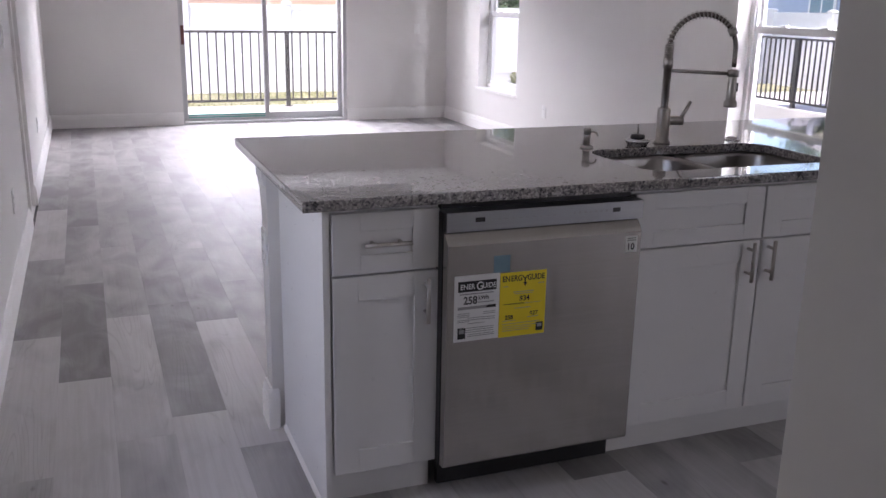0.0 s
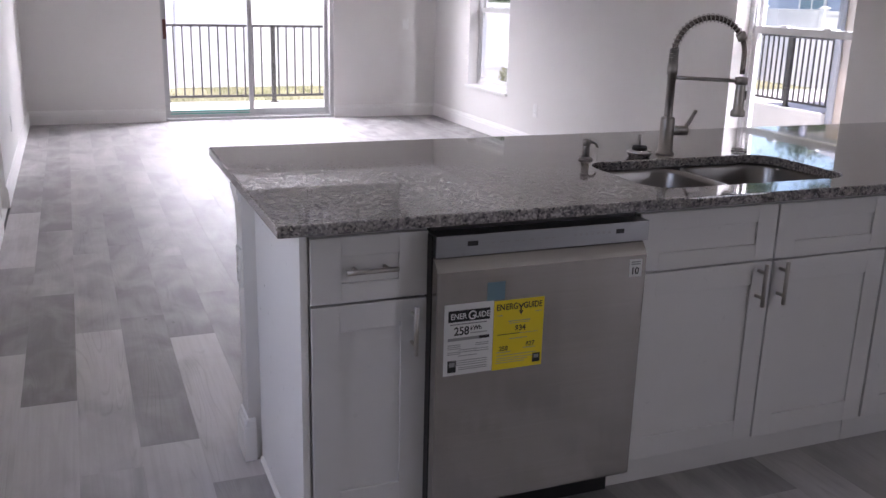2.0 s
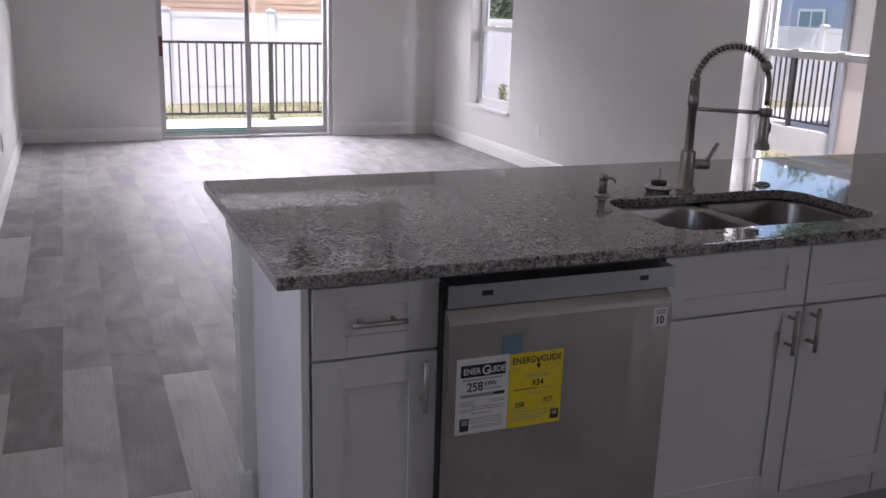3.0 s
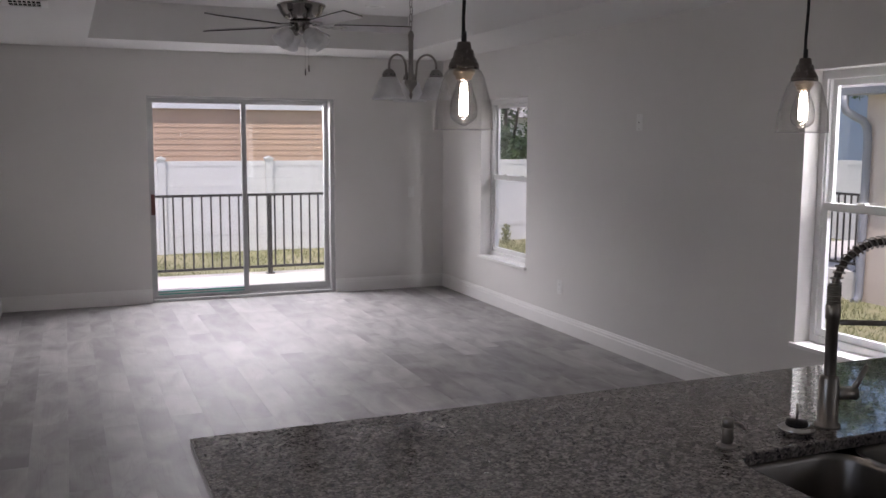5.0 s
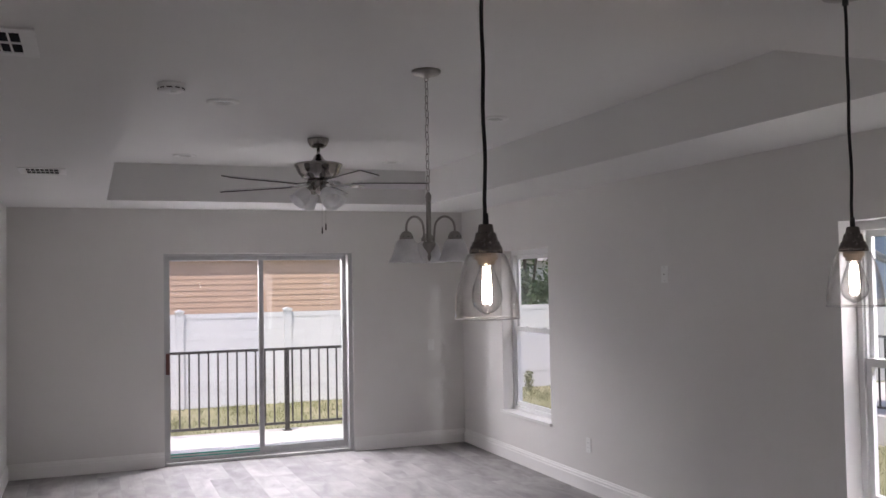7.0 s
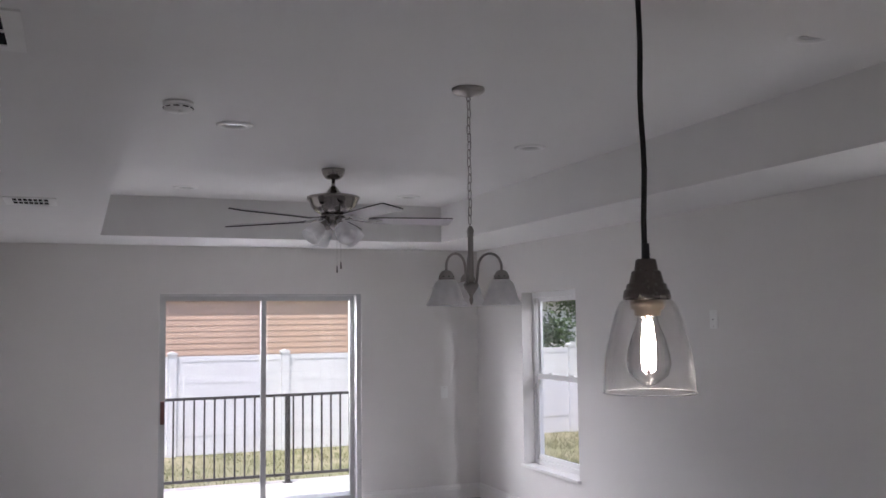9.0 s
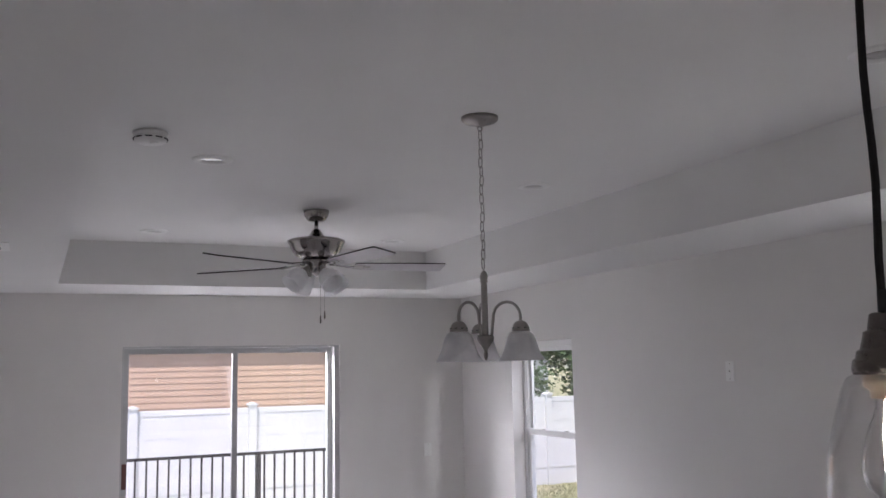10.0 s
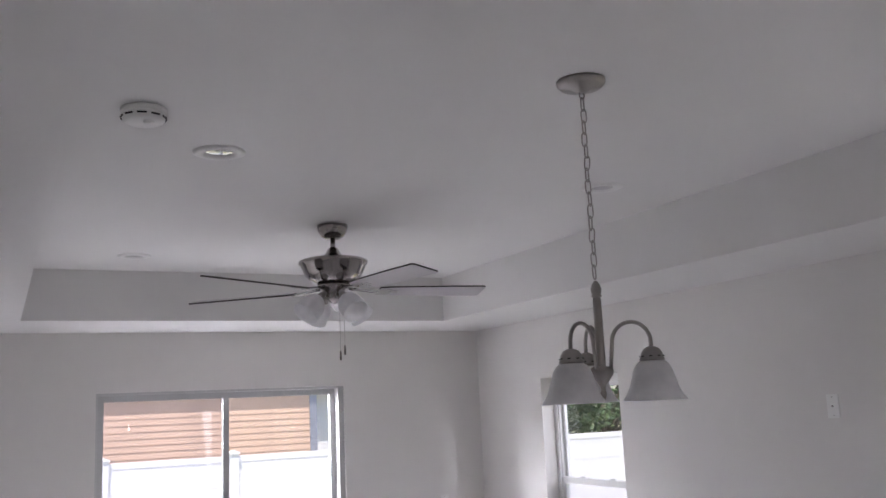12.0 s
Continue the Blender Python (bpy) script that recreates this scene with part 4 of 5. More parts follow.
# ---- pendant lamps over the island ----
def pendant_lamp(x, y):
    lamp = thing("pendant_lamp", "lit pendant lamp, clear glass bell and pewter cap on black cord", "pendant lamp", (x, y, LOW), "pendants over the island")
    z = lambda v: v - LOW
    w = lambda pairs: [(r * 0.76, v) for r, v in pairs]
    part("canopy", lathe([(0.001, z(2.404)), (0.012, z(2.404)), (0.055, z(2.412)), (0.062, z(2.420)), (0.062, -0.0005), (0.001, -0.0005)], 32), NICKEL, lamp)
    part("strain_relief", lathe([(0.001, z(2.390)), (0.008, z(2.390)), (0.008, z(2.404)), (0.001, z(2.404))], 12), DARK, lamp)
    part("cord", tube([(0.0015 * math.sin(k * 1.3), 0.001 * math.cos(k * 0.9), z(2.40 - 0.562 * k / 14)) for k in range(15)], 0.0042, 10), CORD, lamp, "black cloth-covered cord")
    cap = part("cap", lathe(w([(0.001, z(1.8226)), (0.0165, z(1.8226)), (0.0198, z(1.8212)), (0.0205, z(1.8195)), (0.0232, z(1.8068)), (0.0236, z(1.805)), (0.0285, z(1.8035)), (0.0296, z(1.802)), (0.03, z(1.7995)), (0.0338, z(1.7875)), (0.0344, z(1.7858)), (0.0388, z(1.7842)), (0.0396, z(1.7825)), (0.041, z(1.7765)), (0.044, z(1.7752)), (0.045, z(1.7738)), (0.0468, z(1.7668)), (0.0472, z(1.7632)), (0.045, z(1.7604)), (0.001, z(1.761))]), 32), PEWTER, lamp, "stepped dark pewter cap")
    part("grip", lathe(w([(0.001, z(1.846)), (0.0078, z(1.846)), (0.0085, z(1.8220)), (0.001, z(1.8220))]), 14), DARK, cap)
    part("socket", lathe(w([(0.001, z(1.760)), (0.034, z(1.760)), (0.034, z(1.748)), (0.026, z(1.744)), (0.026, z(1.736)), (0.001, z(1.736))]), 28), BRASS, lamp, "brass lamp holder")
    outer = [(0.047, 1.761), (0.056, 1.757), (0.064, 1.745), (0.0725, 1.724), (0.0815, 1.700), (0.0885, 1.676), (0.0925, 1.650), (0.094, 1.622)]
    prof = [(r, z(v)) for r, v in outer] + [(0.0935, z(1.6205)), (0.0915, z(1.622))] + [(r - 0.0026, z(v)) for r, v in reversed(outer[:-1])]
    g = part("shade", lathe([(x * 0.735, v) for x, v in prof + [prof[0]]], 40), CLEAR, lamp, "clear glass bell shade")
    g.visible_shadow = False
    part("rim", tube([(0.0688 * math.cos(2 * math.pi * k / 40), 0.0688 * math.sin(2 * math.pi * k / 40), z(1.6215)) for k in range(40)], 0.0012, 8, True), RIM_GLASS, g)
    bulb = [(0.020, 1.737), (0.022, 1.725), (0.033, 1.705), (0.042, 1.680), (0.0445, 1.664), (0.038, 1.647), (0.022, 1.636), (0.006, 1.630), (0.0005, 1.6295)]
    bprof = [(r, z(v)) for r, v in bulb]
    inner = [(max(r - 0.0012, 0.0004), v + (0.0012 if i > 5 else 0)) for i, (r, v) in enumerate(bprof)]
    gb = part("bulb", lathe(w(bprof + list(reversed(inner))), 32), CLEAR, lamp, "clear filament bulb")
    gb.visible_shadow = False
    for k in range(6):
        a = 2 * math.pi * k / 6
        part("filament", tube([(q * math.cos(a + e), q * math.sin(a + e), z(v)) for q, e, v in ((0.0065, 0.0, 1.728), (0.0095, 0.15, 1.700), (0.0100, 0.25, 1.675), (0.0085, 0.3, 1.654))], 0.0012, 8), FILAMENT, gb, "glowing filament")
    part("stem", tube([(0, 0, z(1.737)), (0, 0, z(1.65))], 0.002, 8), CHROME, gb)
    return lamp


p1 = pendant_lamp(0.117, -7.246)
copy_thing(p1, pose(1.135, -7.246, LOW))


# ---- chandelier ----
def bell(base_r, rim_r, height, shape, wall=0.003):
    """A shade's outer and inner profile; shape holds pairs of depth and width, each from 0 to 1."""
    prof = [(base_r + (rim_r - base_r) * w, -height * d) for d, w in shape]
    prof.append((rim_r + 0.0008, -height - 0.002))
    return prof + [(r - wall, v) for r, v in reversed(prof[:-1])]


FLARED = ((0, 0), (0.05, 0.16), (0.14, 0.30), (0.28, 0.41), (0.45, 0.50), (0.62, 0.59), (0.76, 0.69), (0.87, 0.81), (0.95, 0.93), (1, 1))
TULIP = ((0, 0), (0.08, 0.30), (0.22, 0.60), (0.40, 0.82), (0.58, 0.90), (0.75, 0.90), (0.90, 0.94), (1, 1))
CH = (0.908, -4.766)
chan = thing("chandelier", "three-arm brushed nickel chandelier with frosted bell shades, on a chain", "chandelier", (*CH, HIGH))
zc = lambda v: v - HIGH
part("canopy", lathe([(0.001, zc(2.722)), (0.014, zc(2.722)), (0.030, zc(2.732)), (0.062, zc(2.738)), (0.073, zc(2.748)), (0.074, -0.0005), (0.001, -0.0005)], 36), NICKEL, chan)
part("loop", tube([(0.009 * math.cos(a), 0, zc(2.714) + 0.011 * math.sin(a)) for a in [2 * math.pi * k / 14 for k in range(14)]], 0.0022, 8, True), NICKEL, chan)


def link_bm():
    pts = []
    for k in range(20):
        a = 2 * math.pi * k / 20
        pts.append((0.0085 * math.cos(a), 0, 0.0135 * math.sin(a) + (0.008 if math.sin(a) > 0 else -0.008)))
    return tube(pts, 0.0022, 6, True)


link_mesh = mesh_of("chain_link", link_bm(), NICKEL)
for k in range(15):
    ob = new("chain_link", link_mesh)
    ob.parent = chan
    ob.matrix_local = pose(0.002 * math.sin(k * 1.7), 0, zc(2.686 - 0.0365 * k), 0, 4 * math.sin(k * 2.1), 90 * (k % 2) + 25)
part("finial_ball", lathe([(0.001, zc(2.150)), (0.006, zc(2.148)), (0.012, zc(2.138)), (0.0165, zc(2.124)), (0.013, zc(2.110)), (0.016, zc(2.104)), (0.011, zc(2.100)), (0.001, zc(2.099))], 24), NICKEL, chan)
part("stem", lathe([(0.0105, zc(2.102)), (0.0125, zc(2.09)), (0.0125, zc(1.895)), (0.011, zc(1.885)), (0.001, zc(1.884))], 22), NICKEL, chan)
part("hub", lathe([(0.001, zc(1.902)), (0.030, zc(1.900)), (0.034, zc(1.888)), (0.030, zc(1.876)), (0.020, zc(1.862)), (0.010, zc(1.848)), (0.006, zc(1.838)), (0.009, zc(1.826)), (0.006, zc(1.810)), (0.001, zc(1.803))], 28), NICKEL, chan)
for ang in (72, 200, -48):
    ca, sa = math.cos(radians(ang)), math.sin(radians(ang))
    q = lambda r, v: (r * ca, r * sa, zc(v))
    pts = [q(0.026, 1.892), q(0.030, 1.93), q(0.034, 1.965)] + [q(0.089 - 0.055 * math.cos(radians(a)), 1.965 + 0.058 * math.sin(radians(a))) for a in range(12, 181, 12)] + [q(0.144, 1.945)]
    arm = part("arm", tube(pts, 0.0058, 12), NICKEL, chan)
    c = (0.144 * ca, 0.144 * sa, 0)
    part("shade_cup", lathe([(0.001, zc(1.950)), (0.010, zc(1.950)), (0.022, zc(1.944)), (0.030, zc(1.932)), (0.033, zc(1.918)), (0.036, zc(1.914)), (0.033, zc(1.910)), (0.001, zc(1.911))], 24, c), NICKEL, arm, "slotted nickel cup")
    for k in range(8):
        b = 2 * math.pi * k / 8
        part("slot", lathe([(0.001, 0), (0.005, 0.0), (0.005, 0.003), (0.001, 0.003)], 6, (c[0] + 0.0306 * math.cos(b), c[1] + 0.0306 * math.sin(b), zc(1.921))), DARK, arm)
    part("shade", lathe([(r, v + zc(1.909)) for r, v in bell(0.033, 0.089, 0.108, FLARED)], 36, c), FROST, arm, "frosted glass bell shade")

# ---- ceiling fan ----
FAN = (0.891, -2.522)
fan = thing("ceiling_fan", "five-blade ceiling fan in brushed nickel with frosted lights, still", "ceiling fan", (*FAN, HIGH))
part("canopy", lathe([(0.001, zc(2.690)), (0.040, zc(2.690)), (0.058, zc(2.700)), (0.074, zc(2.725)), (0.079, zc(2.748)), (0.079, -0.0005), (0.001, -0.0005)], 36), POLISHED, fan)
part("downrod", tube([(0, 0, zc(2.692)), (0, 0, zc(2.60))], 0.0125, 16), POLISHED, fan)
motor = part("motor_housing", lathe([(0.014, zc(2.645)), (0.024, zc(2.638)), (0.040, zc(2.612)), (0.060, zc(2.592)), (0.160, zc(2.578)), (0.177, zc(2.570)), (0.177, zc(2.558)), (0.168, zc(2.548)), (0.150, zc(2.505)), (0.120, zc(2.470)), (0.085, zc(2.455)), (0.001, zc(2.454))], 44), POLISHED, fan)
part("switch_housing", lathe([(0.001, zc(2.454)), (0.085, zc(2.452)), (0.088, zc(2.436)), (0.060, zc(2.428)), (0.052, zc(2.405)), (0.050, zc(2.378)), (0.030, zc(2.366)), (0.012, zc(2.352)), (0.001, zc(2.350))], 36), POLISHED, fan)


def blade_mesh():
    outline = [(0.235, -0.052), (0.30, -0.062), (0.60, -0.073), (0.800, -0.076), (0.811, -0.066), (0.811, 0.064), (0.796, 0.075), (0.60, 0.073), (0.30, 0.062), (0.235, 0.052)]
    bm = bmesh.new()
    lo = [bm.verts.new((x, y, -0.004)) for x, y in outline]
    hi = [bm.verts.new((x, y, 0.004)) for x, y in outline]
    bm.faces.new(list(reversed(lo)))
    bm.faces.new(hi)
    for i in range(len(outline)):
        j = (i + 1) % len(outline)
        bm.faces.new((lo[i], lo[j], hi[j], hi[i])).material_index = 1
    return mesh_of("blade", bm, BLADE_TOP, BLADE_EDGE)


blade = blade_mesh()
iron_bm = tube([(0.080, 0, 0.012), (0.13, 0, 0.004), (0.19, 0, -0.004), (0.24, 0, -0.006)], [0.010, 0.008, 0.008, 0.006], 10)
box(iron_bm, 0.225, 0.300, -0.040, 0.040, -0.0075, -0.0035)
box(iron_bm, 0.290, 0.335, -0.018, 0.018, -0.0075, -0.0035)
iron = mesh_of("blade_iron", iron_bm, CHROME)
for ang in (209, 137, 65, -7, -79):
    ob = new("blade", blade)
    ob.parent = fan
    ob.matrix_local = pose(0, 0, zc(2.418), 0, 0, ang) @ pose(0, 0, 0, -11, 0, 0)
    tagged(ob, "silver-grey fan blade with a dark edge")
    bi = new("blade_iron", iron)
    bi.parent = ob
for k in range(4):
    ang = radians(-73 + 90 * k)
    m = pose(0, 0, zc(2.395), 0, 0, math.degrees(ang)) @ pose(0.070, 0, 0, 0, -46, 0)
    arm = part("light_arm", tube([(0, 0, 0.02), (0, 0, -0.012), (0, 0, -0.03)], [0.012, 0.02, 0.026], 16), NICKEL, fan)
    arm.matrix_local = m
    part("shade", lathe([(r, v - 0.03) for r, v in bell(0.026, 0.068, 0.120, TULIP)], 30), FROST, arm, "frosted glass tulip shade")
for x, y, b in ((0.012, -0.045, 2.110), (0.045, -0.020, 2.138)):
    ch = part("pull_chain", tube([(x, y, zc(2.38)), (x, y, zc(b))], 0.0011, 6), NICKEL, fan)
    part("pull_knob", lathe([(0.001, zc(b)), (0.004, zc(b - 0.002)), (0.0055, zc(b - 0.035)), (0.004, zc(b - 0.048)), (0.001, zc(b - 0.05))], 12, (x, y, 0)), PEWTER, ch)


# ---- small ceiling and wall fittings ----
def recessed_light(x, y):
    o = thing("recessed_light", "round white recessed ceiling light, switched off", "ceiling light", (x, y, HIGH), "recessed lights")
    part("trim_ring", lathe([(0.052, -0.001), (0.056, -0.009), (0.080, -0.010), (0.094, -0.004), (0.095, -0.0005)], 36), PLASTIC, o)
    part("lens", lathe([(0.001, -0.0030), (0.03, -0.0028), (0.0515, -0.0015)], 30), CHROME, o, "shiny reflector behind the ring")
    return o


r1 = recessed_light(0.052, -3.70)
for x, y in ((1.80, -3.63), (0.052, -1.42), (1.825, -1.40), (1.80, -5.89)):
    copy_thing(r1, pose(x, y, HIGH))

smoke = thing("smoke_detector", "round white smoke detector on the ceiling", "smoke detector", (-0.268, -4.10, HIGH))
part("base", lathe([(0.001, -0.0005), (0.070, -0.0005), (0.071, -0.010), (0.068, -0.016), (0.001, -0.016)], 36), PLASTIC, smoke)
cover = part("cover", lathe([(0.064, -0.016), (0.066, -0.022), (0.064, -0.036), (0.050, -0.045), (0.001, -0.047)], 36), PLASTIC, smoke)
for k in range(10):
    a = 2 * math.pi * k / 10 + 0.1
    c, s = math.cos(a), math.sin(a)
    v = soft_box(-0.014, 0.014, 0.0, 0.003, -0.0025, 0.0025, 0.0005, 1)
    o = part("slot", v, DARK, cover)
    o.matrix_local = pose(0.0655 * c, 0.0655 * s, -0.029, 0, 0, math.degrees(a) - 90)
part("test_button", lathe([(0.001, -0.052), (0.016, -0.051), (0.018, -0.0455)], 22, (0.012, -0.028, 0)), PLASTIC, cover)


def ceiling_vent(x, y, wx, wy, group="ceiling vents"):
    o = thing("ceiling_vent", "white stamped ceiling vent grille with dark slots", "vent", (x, y, LOW), group)
    hx, hy, b = wx / 2, wy / 2, 0.043
    bm = boxes_bm((-hx, -hx + b, -hy, hy, -0.006, -0.0005), (hx - b, hx, -hy, hy, -0.006, -0.0005), (-hx + b, hx - b, -hy, -hy + b, -0.0058, -0.0005), (-hx + b, hx - b, hy - b, hy, -0.0058, -0.0005))
    part("frame", soft(bm, 0.0015, 1), PLASTIC, o)
    # flat black sheet: the duct's shade put into colour
    part("backing", boxes_bm((-hx + b - 0.005, hx - b + 0.005, -hy + b - 0.005, hy - b + 0.005, -0.0018, -0.0012)), DUCT_SHADE, o, "black sheet for the shade in the duct behind the slats")
    part("cross_bar", boxes_bm((-hx + b, hx - b, -0.006, 0.006, -0.0062, -0.002)), PLASTIC, o)
    n = 7
    for k in range(1, n):
        u = -hx + b + (wx - 2 * b) * k / n
        s = part("slat", boxes_bm((-0.0034, 0.0034, -hy + b, hy - b, -0.0006, 0.0006)), PLASTIC, o)
        s.matrix_local = pose(u, 0, -0.0050, 0, 8, 0)
    return o


ceiling_vent(-0.965, -6.06, 0.30, 0.33)
ceiling_vent(-0.94, -2.83, 0.27, 0.33)


def wall_plate(name, label, category, m, kind):
    """A plate in the xz plane that looks towards -y, set by m."""
    o = thing(name, label, category)
    o.matrix_basis = m
    plate = part("plate", soft_box(-0.035, 0.035, -0.006, -0.0005, -0.058, 0.058, 0.003, 2), PLASTIC, o)
    if kind == "outlet":
        for z in (-0.02, 0.02):
            s = part("socket", soft_box(-0.0165, 0.0165, -0.0085, -0.006, z - 0.0145, z + 0.0145, 0.003, 2), PLASTIC, o)
            for x in (-0.006, 0.006):
                part("slot", boxes_bm((x - 0.001, x + 0.001, -0.0089, -0.0085, z - 0.003, z + 0.006)), DARK, s)
    elif kind == "switch":
        part("rocker", soft_box(-0.0165, 0.0165, -0.009, -0.006, -0.033, 0.033, 0.002, 2), PLASTIC, o)
    else:
        part("jack", lathe([(0.001, 0), (0.0045, 0), (0.0045, 0.006), (0.001, 0.006)], 12, (0, 0, 0)), NICKEL, o).matrix_local = pose(0, -0.006, 0.0, 90, 0, 0)
    for z in (-0.045, 0.045):
        part("screw", lathe([(0.001, 0.0012), (0.003, 0.001), (0.003, 0)], 10), NICKEL, o).matrix_local = pose(0, -0.006, z, 90, 0, 0)
    return o


OUT = "white duplex outlet on the painted wall"
wall_plate("wall_outlet", OUT, "outlet", pose(XR, -2.588, 0.372, 0, 0, -90), "outlet")
wall_plate("cable_plate", "white cable wall plate high on the painted wall", "wall plate", pose(XR, -3.68, 1.725, 0, 0, -90), "jack")
wall_plate("wall_outlet", OUT, "outlet", pose(XL, -5.51, 0.40, 0, 0, 90), "outlet")
wall_plate("light_switch", "white rocker light switch on the painted wall", "light switch", pose(XL, -5.09, 1.17, 0, 0, 90), "switch")
wall_plate("wall_outlet", OUT, "outlet", pose(XL, -2.653, 0.393, 0, 0, 90), "outlet")
wall_plate("light_switch", "white rocker light switch beside the patio door", "light switch", pose(2.68, YN, 1.04, 0, 0, 0), "switch")
wall_plate("wall_outlet", "white outlet on the end of the half wall", "outlet", pose(KX, -7.497, 0.62, 0, 0, 90).copy() @ pose(0, 0, 0, 0, 0, 180), "outlet")

# ---- outside ----
GZ = -0.42
ground_bm = bmesh.new()
gv = [ground_bm.verts.new((x, y, GZ)) for x, y in ((-900, -900), (900, -900), (900, 900), (-900, 900))]
ground_bm.faces.new(gv)
structure("ground", ground_bm, LAWN, "lawn of short patchy green and straw-coloured grass", "ground")
structure("patio", soft_box(XL - 0.5, XR + 0.45, YN + T + 0.002, 2.18, GZ - 0.1, -0.06, 0.012), CONCRETE, "pale concrete patio slab outside the glass door", "patio")


def railing(label, p, q, z, posts, spacing=0.104, height=0.965):
    """A metal balustrade from p to q on a slab at z; posts are distances along it."""
    p, q = Vector(p), Vector(q)
    d = q - p
    n, ang = d.length, math.degrees(math.atan2(d.y, d.x))
    o = thing("railing", label, "railing")
    o.matrix_basis = pose(p.x, p.y, z, 0, 0, ang)
    part("top_rail", soft_box(0, n, -0.022, 0.022, height, height + 0.030, 0.005), RAILING, o)
    part("bottom_rail", soft_box(0, n, -0.014, 0.014, 0.075, 0.105, 0.003), RAILING, o)
    bar_me = mesh_of("baluster", boxes_bm((-0.009, 0.009, -0.009, 0.009, 0.105, height)), RAILING)
    post_bm = soft_box(-0.026, 0.026, -0.026, 0.026, 0.0, height, 0.003)
    box(post_bm, -0.05, 0.05, -0.05, 0.05, 0.0, 0.012)
    post_me = mesh_of("post", post_bm, RAILING)
    for s in posts:
        ob = new("post", post_me)
        ob.parent, ob.location = o, (s, 0, 0)
    k = 1
    while k * spacing < n:
        s = k * spacing
        if all(abs(s - t) > 0.045 for t in posts):
            ob = new("baluster", bar_me)
            ob.parent, ob.location = o, (s, 0, 0)
        k += 1
    return o


railing("dark bronze metal railing along the patio edge", (-1.787, 2.0, 0), (3.45, 2.0, 0), -0.06, (0.03, 1.53, 3.342, 5.19), 0.110)


def vinyl_fence(label, p, q, first, bay=1.87, top=1.21):
    p, q = Vector(p), Vector(q)
    d = q - p
    n, ang = d.length, math.degrees(math.atan2(d.y, d.x))
    o = thing("fence", label, "fence")
    o.matrix_basis = pose(p.x, p.y, 0, 0, 0, ang)
    post_me = mesh_of("post", soft_box(-0.065, 0.065, -0.065, 0.065, GZ, top + 0.03, 0.006), FENCE)
    cap_bm = prism([(-0.085, 0), (0.085, 0), (0.085, 0.02), (0.05, 0.035), (0.0, 0.055), (-0.05, 0.035), (-0.085, 0.02)], "y", -0.085, 0.085)
    cap_me = mesh_of("cap", cap_bm, FENCE)
    panel_bm = boxes_bm((0.066, bay - 0.066, -0.012, 0.012, GZ + 0.005, top - 0.05))
    panel_me = mesh_of("panel", panel_bm, FENCE)
    rail_me = mesh_of("rail", soft_box(0.066, bay - 0.066, -0.019, 0.019, -0.045, 0.045, 0.004), FENCE)
    s = first
    while s < n:
        ob = new("post", post_me)
        ob.parent, ob.location = o, (s, 0, 0)
        c = new("cap", cap_me)
        c.parent, c.location = ob, (0, 0, top + 0.03)
        if s + bay < n + bay:
            w = new("panel", panel_me)
            w.parent, w.location = o, (s, 0, 0)
            for z in (top - 0.045, 0.80, GZ + 0.36):
                r = new("rail", rail_me)
                r.parent, r.location = o, (s, 0.004 if z == 0.80 else 0, z)
        s += bay
    return o


vinyl_fence("white vinyl privacy fence across the back yard", (-8.0, 7.3, 0), (14.0, 7.3, 0), (0.78 + 8.0) % 1.87)
vinyl_fence("white vinyl privacy fence along the side yard", (14.0, 7.3, 0), (14.0, -9.0, 0), 0.0)


def sided_house(label, wall_mat, x0, x1, y0, y1, top):
    o = thing("house", label, "house", ((x0 + x1) / 2, (y0 + y1) / 2, GZ))
    part("wall", local(boxes_bm((x0, x1, y0, y1, GZ, top)), o), wall_mat, o)
    return o


def lap_boards(o, mat, axis, face, sign, a, b, z0, z1, lap):
    """Boards on a plane of the axis; each board's foot stands proud of the one under it."""
    bm = prism([(face + sign * u, v) for u, v in ((0.002, 0), (0.012, 0), (0.004, lap), (0.002, lap))], axis, a, b)
    bmesh.ops.translate(bm, verts=bm.verts, vec=(-o.location.x, -o.location.y, 0))
    me = mesh_of("board", bm, mat)
    z = z0
    while z < z1:
        ob = new("board", me)
        ob.parent, ob.location = o, (0, 0, z - o.location.z)
        z += lap


def gable_roof(o, x0, x1, y0, y1, eave, rise, along):
    """A hipped roof with overhang already in its plan."""
    bm = bmesh.new()
    if along == "x":
        ins = (y1 - y0) / 2
        ridge = [(x0 + ins, (y0 + y1) / 2, eave + rise), (x1 - ins, (y0 + y1) / 2, eave + rise)]
    else:
        ins = (x1 - x0) / 2
        ridge = [((x0 + x1) / 2, y0 + ins, eave + rise), ((x0 + x1) / 2, y1 - ins, eave + rise)]
    c = [bm.verts.new(p) for p in ((x0, y0, eave), (x1, y0, eave), (x1, y1, eave), (x0, y1, eave))]
    r = [bm.verts.new(p) for p in ridge]
    if along == "x":
        for f in ((c[0], c[1], r[1], r[0]), (c[1], c[2], r[1]), (c[2], c[3], r[0], r[1]), (c[3], c[0], r[0])):
            bm.faces.new(f)
    else:
        for f in ((c[0], c[1], r[0]), (c[1], c[2], r[1], r[0]), (c[2], c[3], r[1]), (c[3], c[0], r[0], r[1])):
            bm.faces.new(f)
    bm.faces.new((c[3], c[2], c[1], c[0]))
    bmesh.ops.recalc_face_normals(bm, faces=bm.faces)
    return part("roof", local(bm, o), SHINGLE, o, "grey shingle roof")


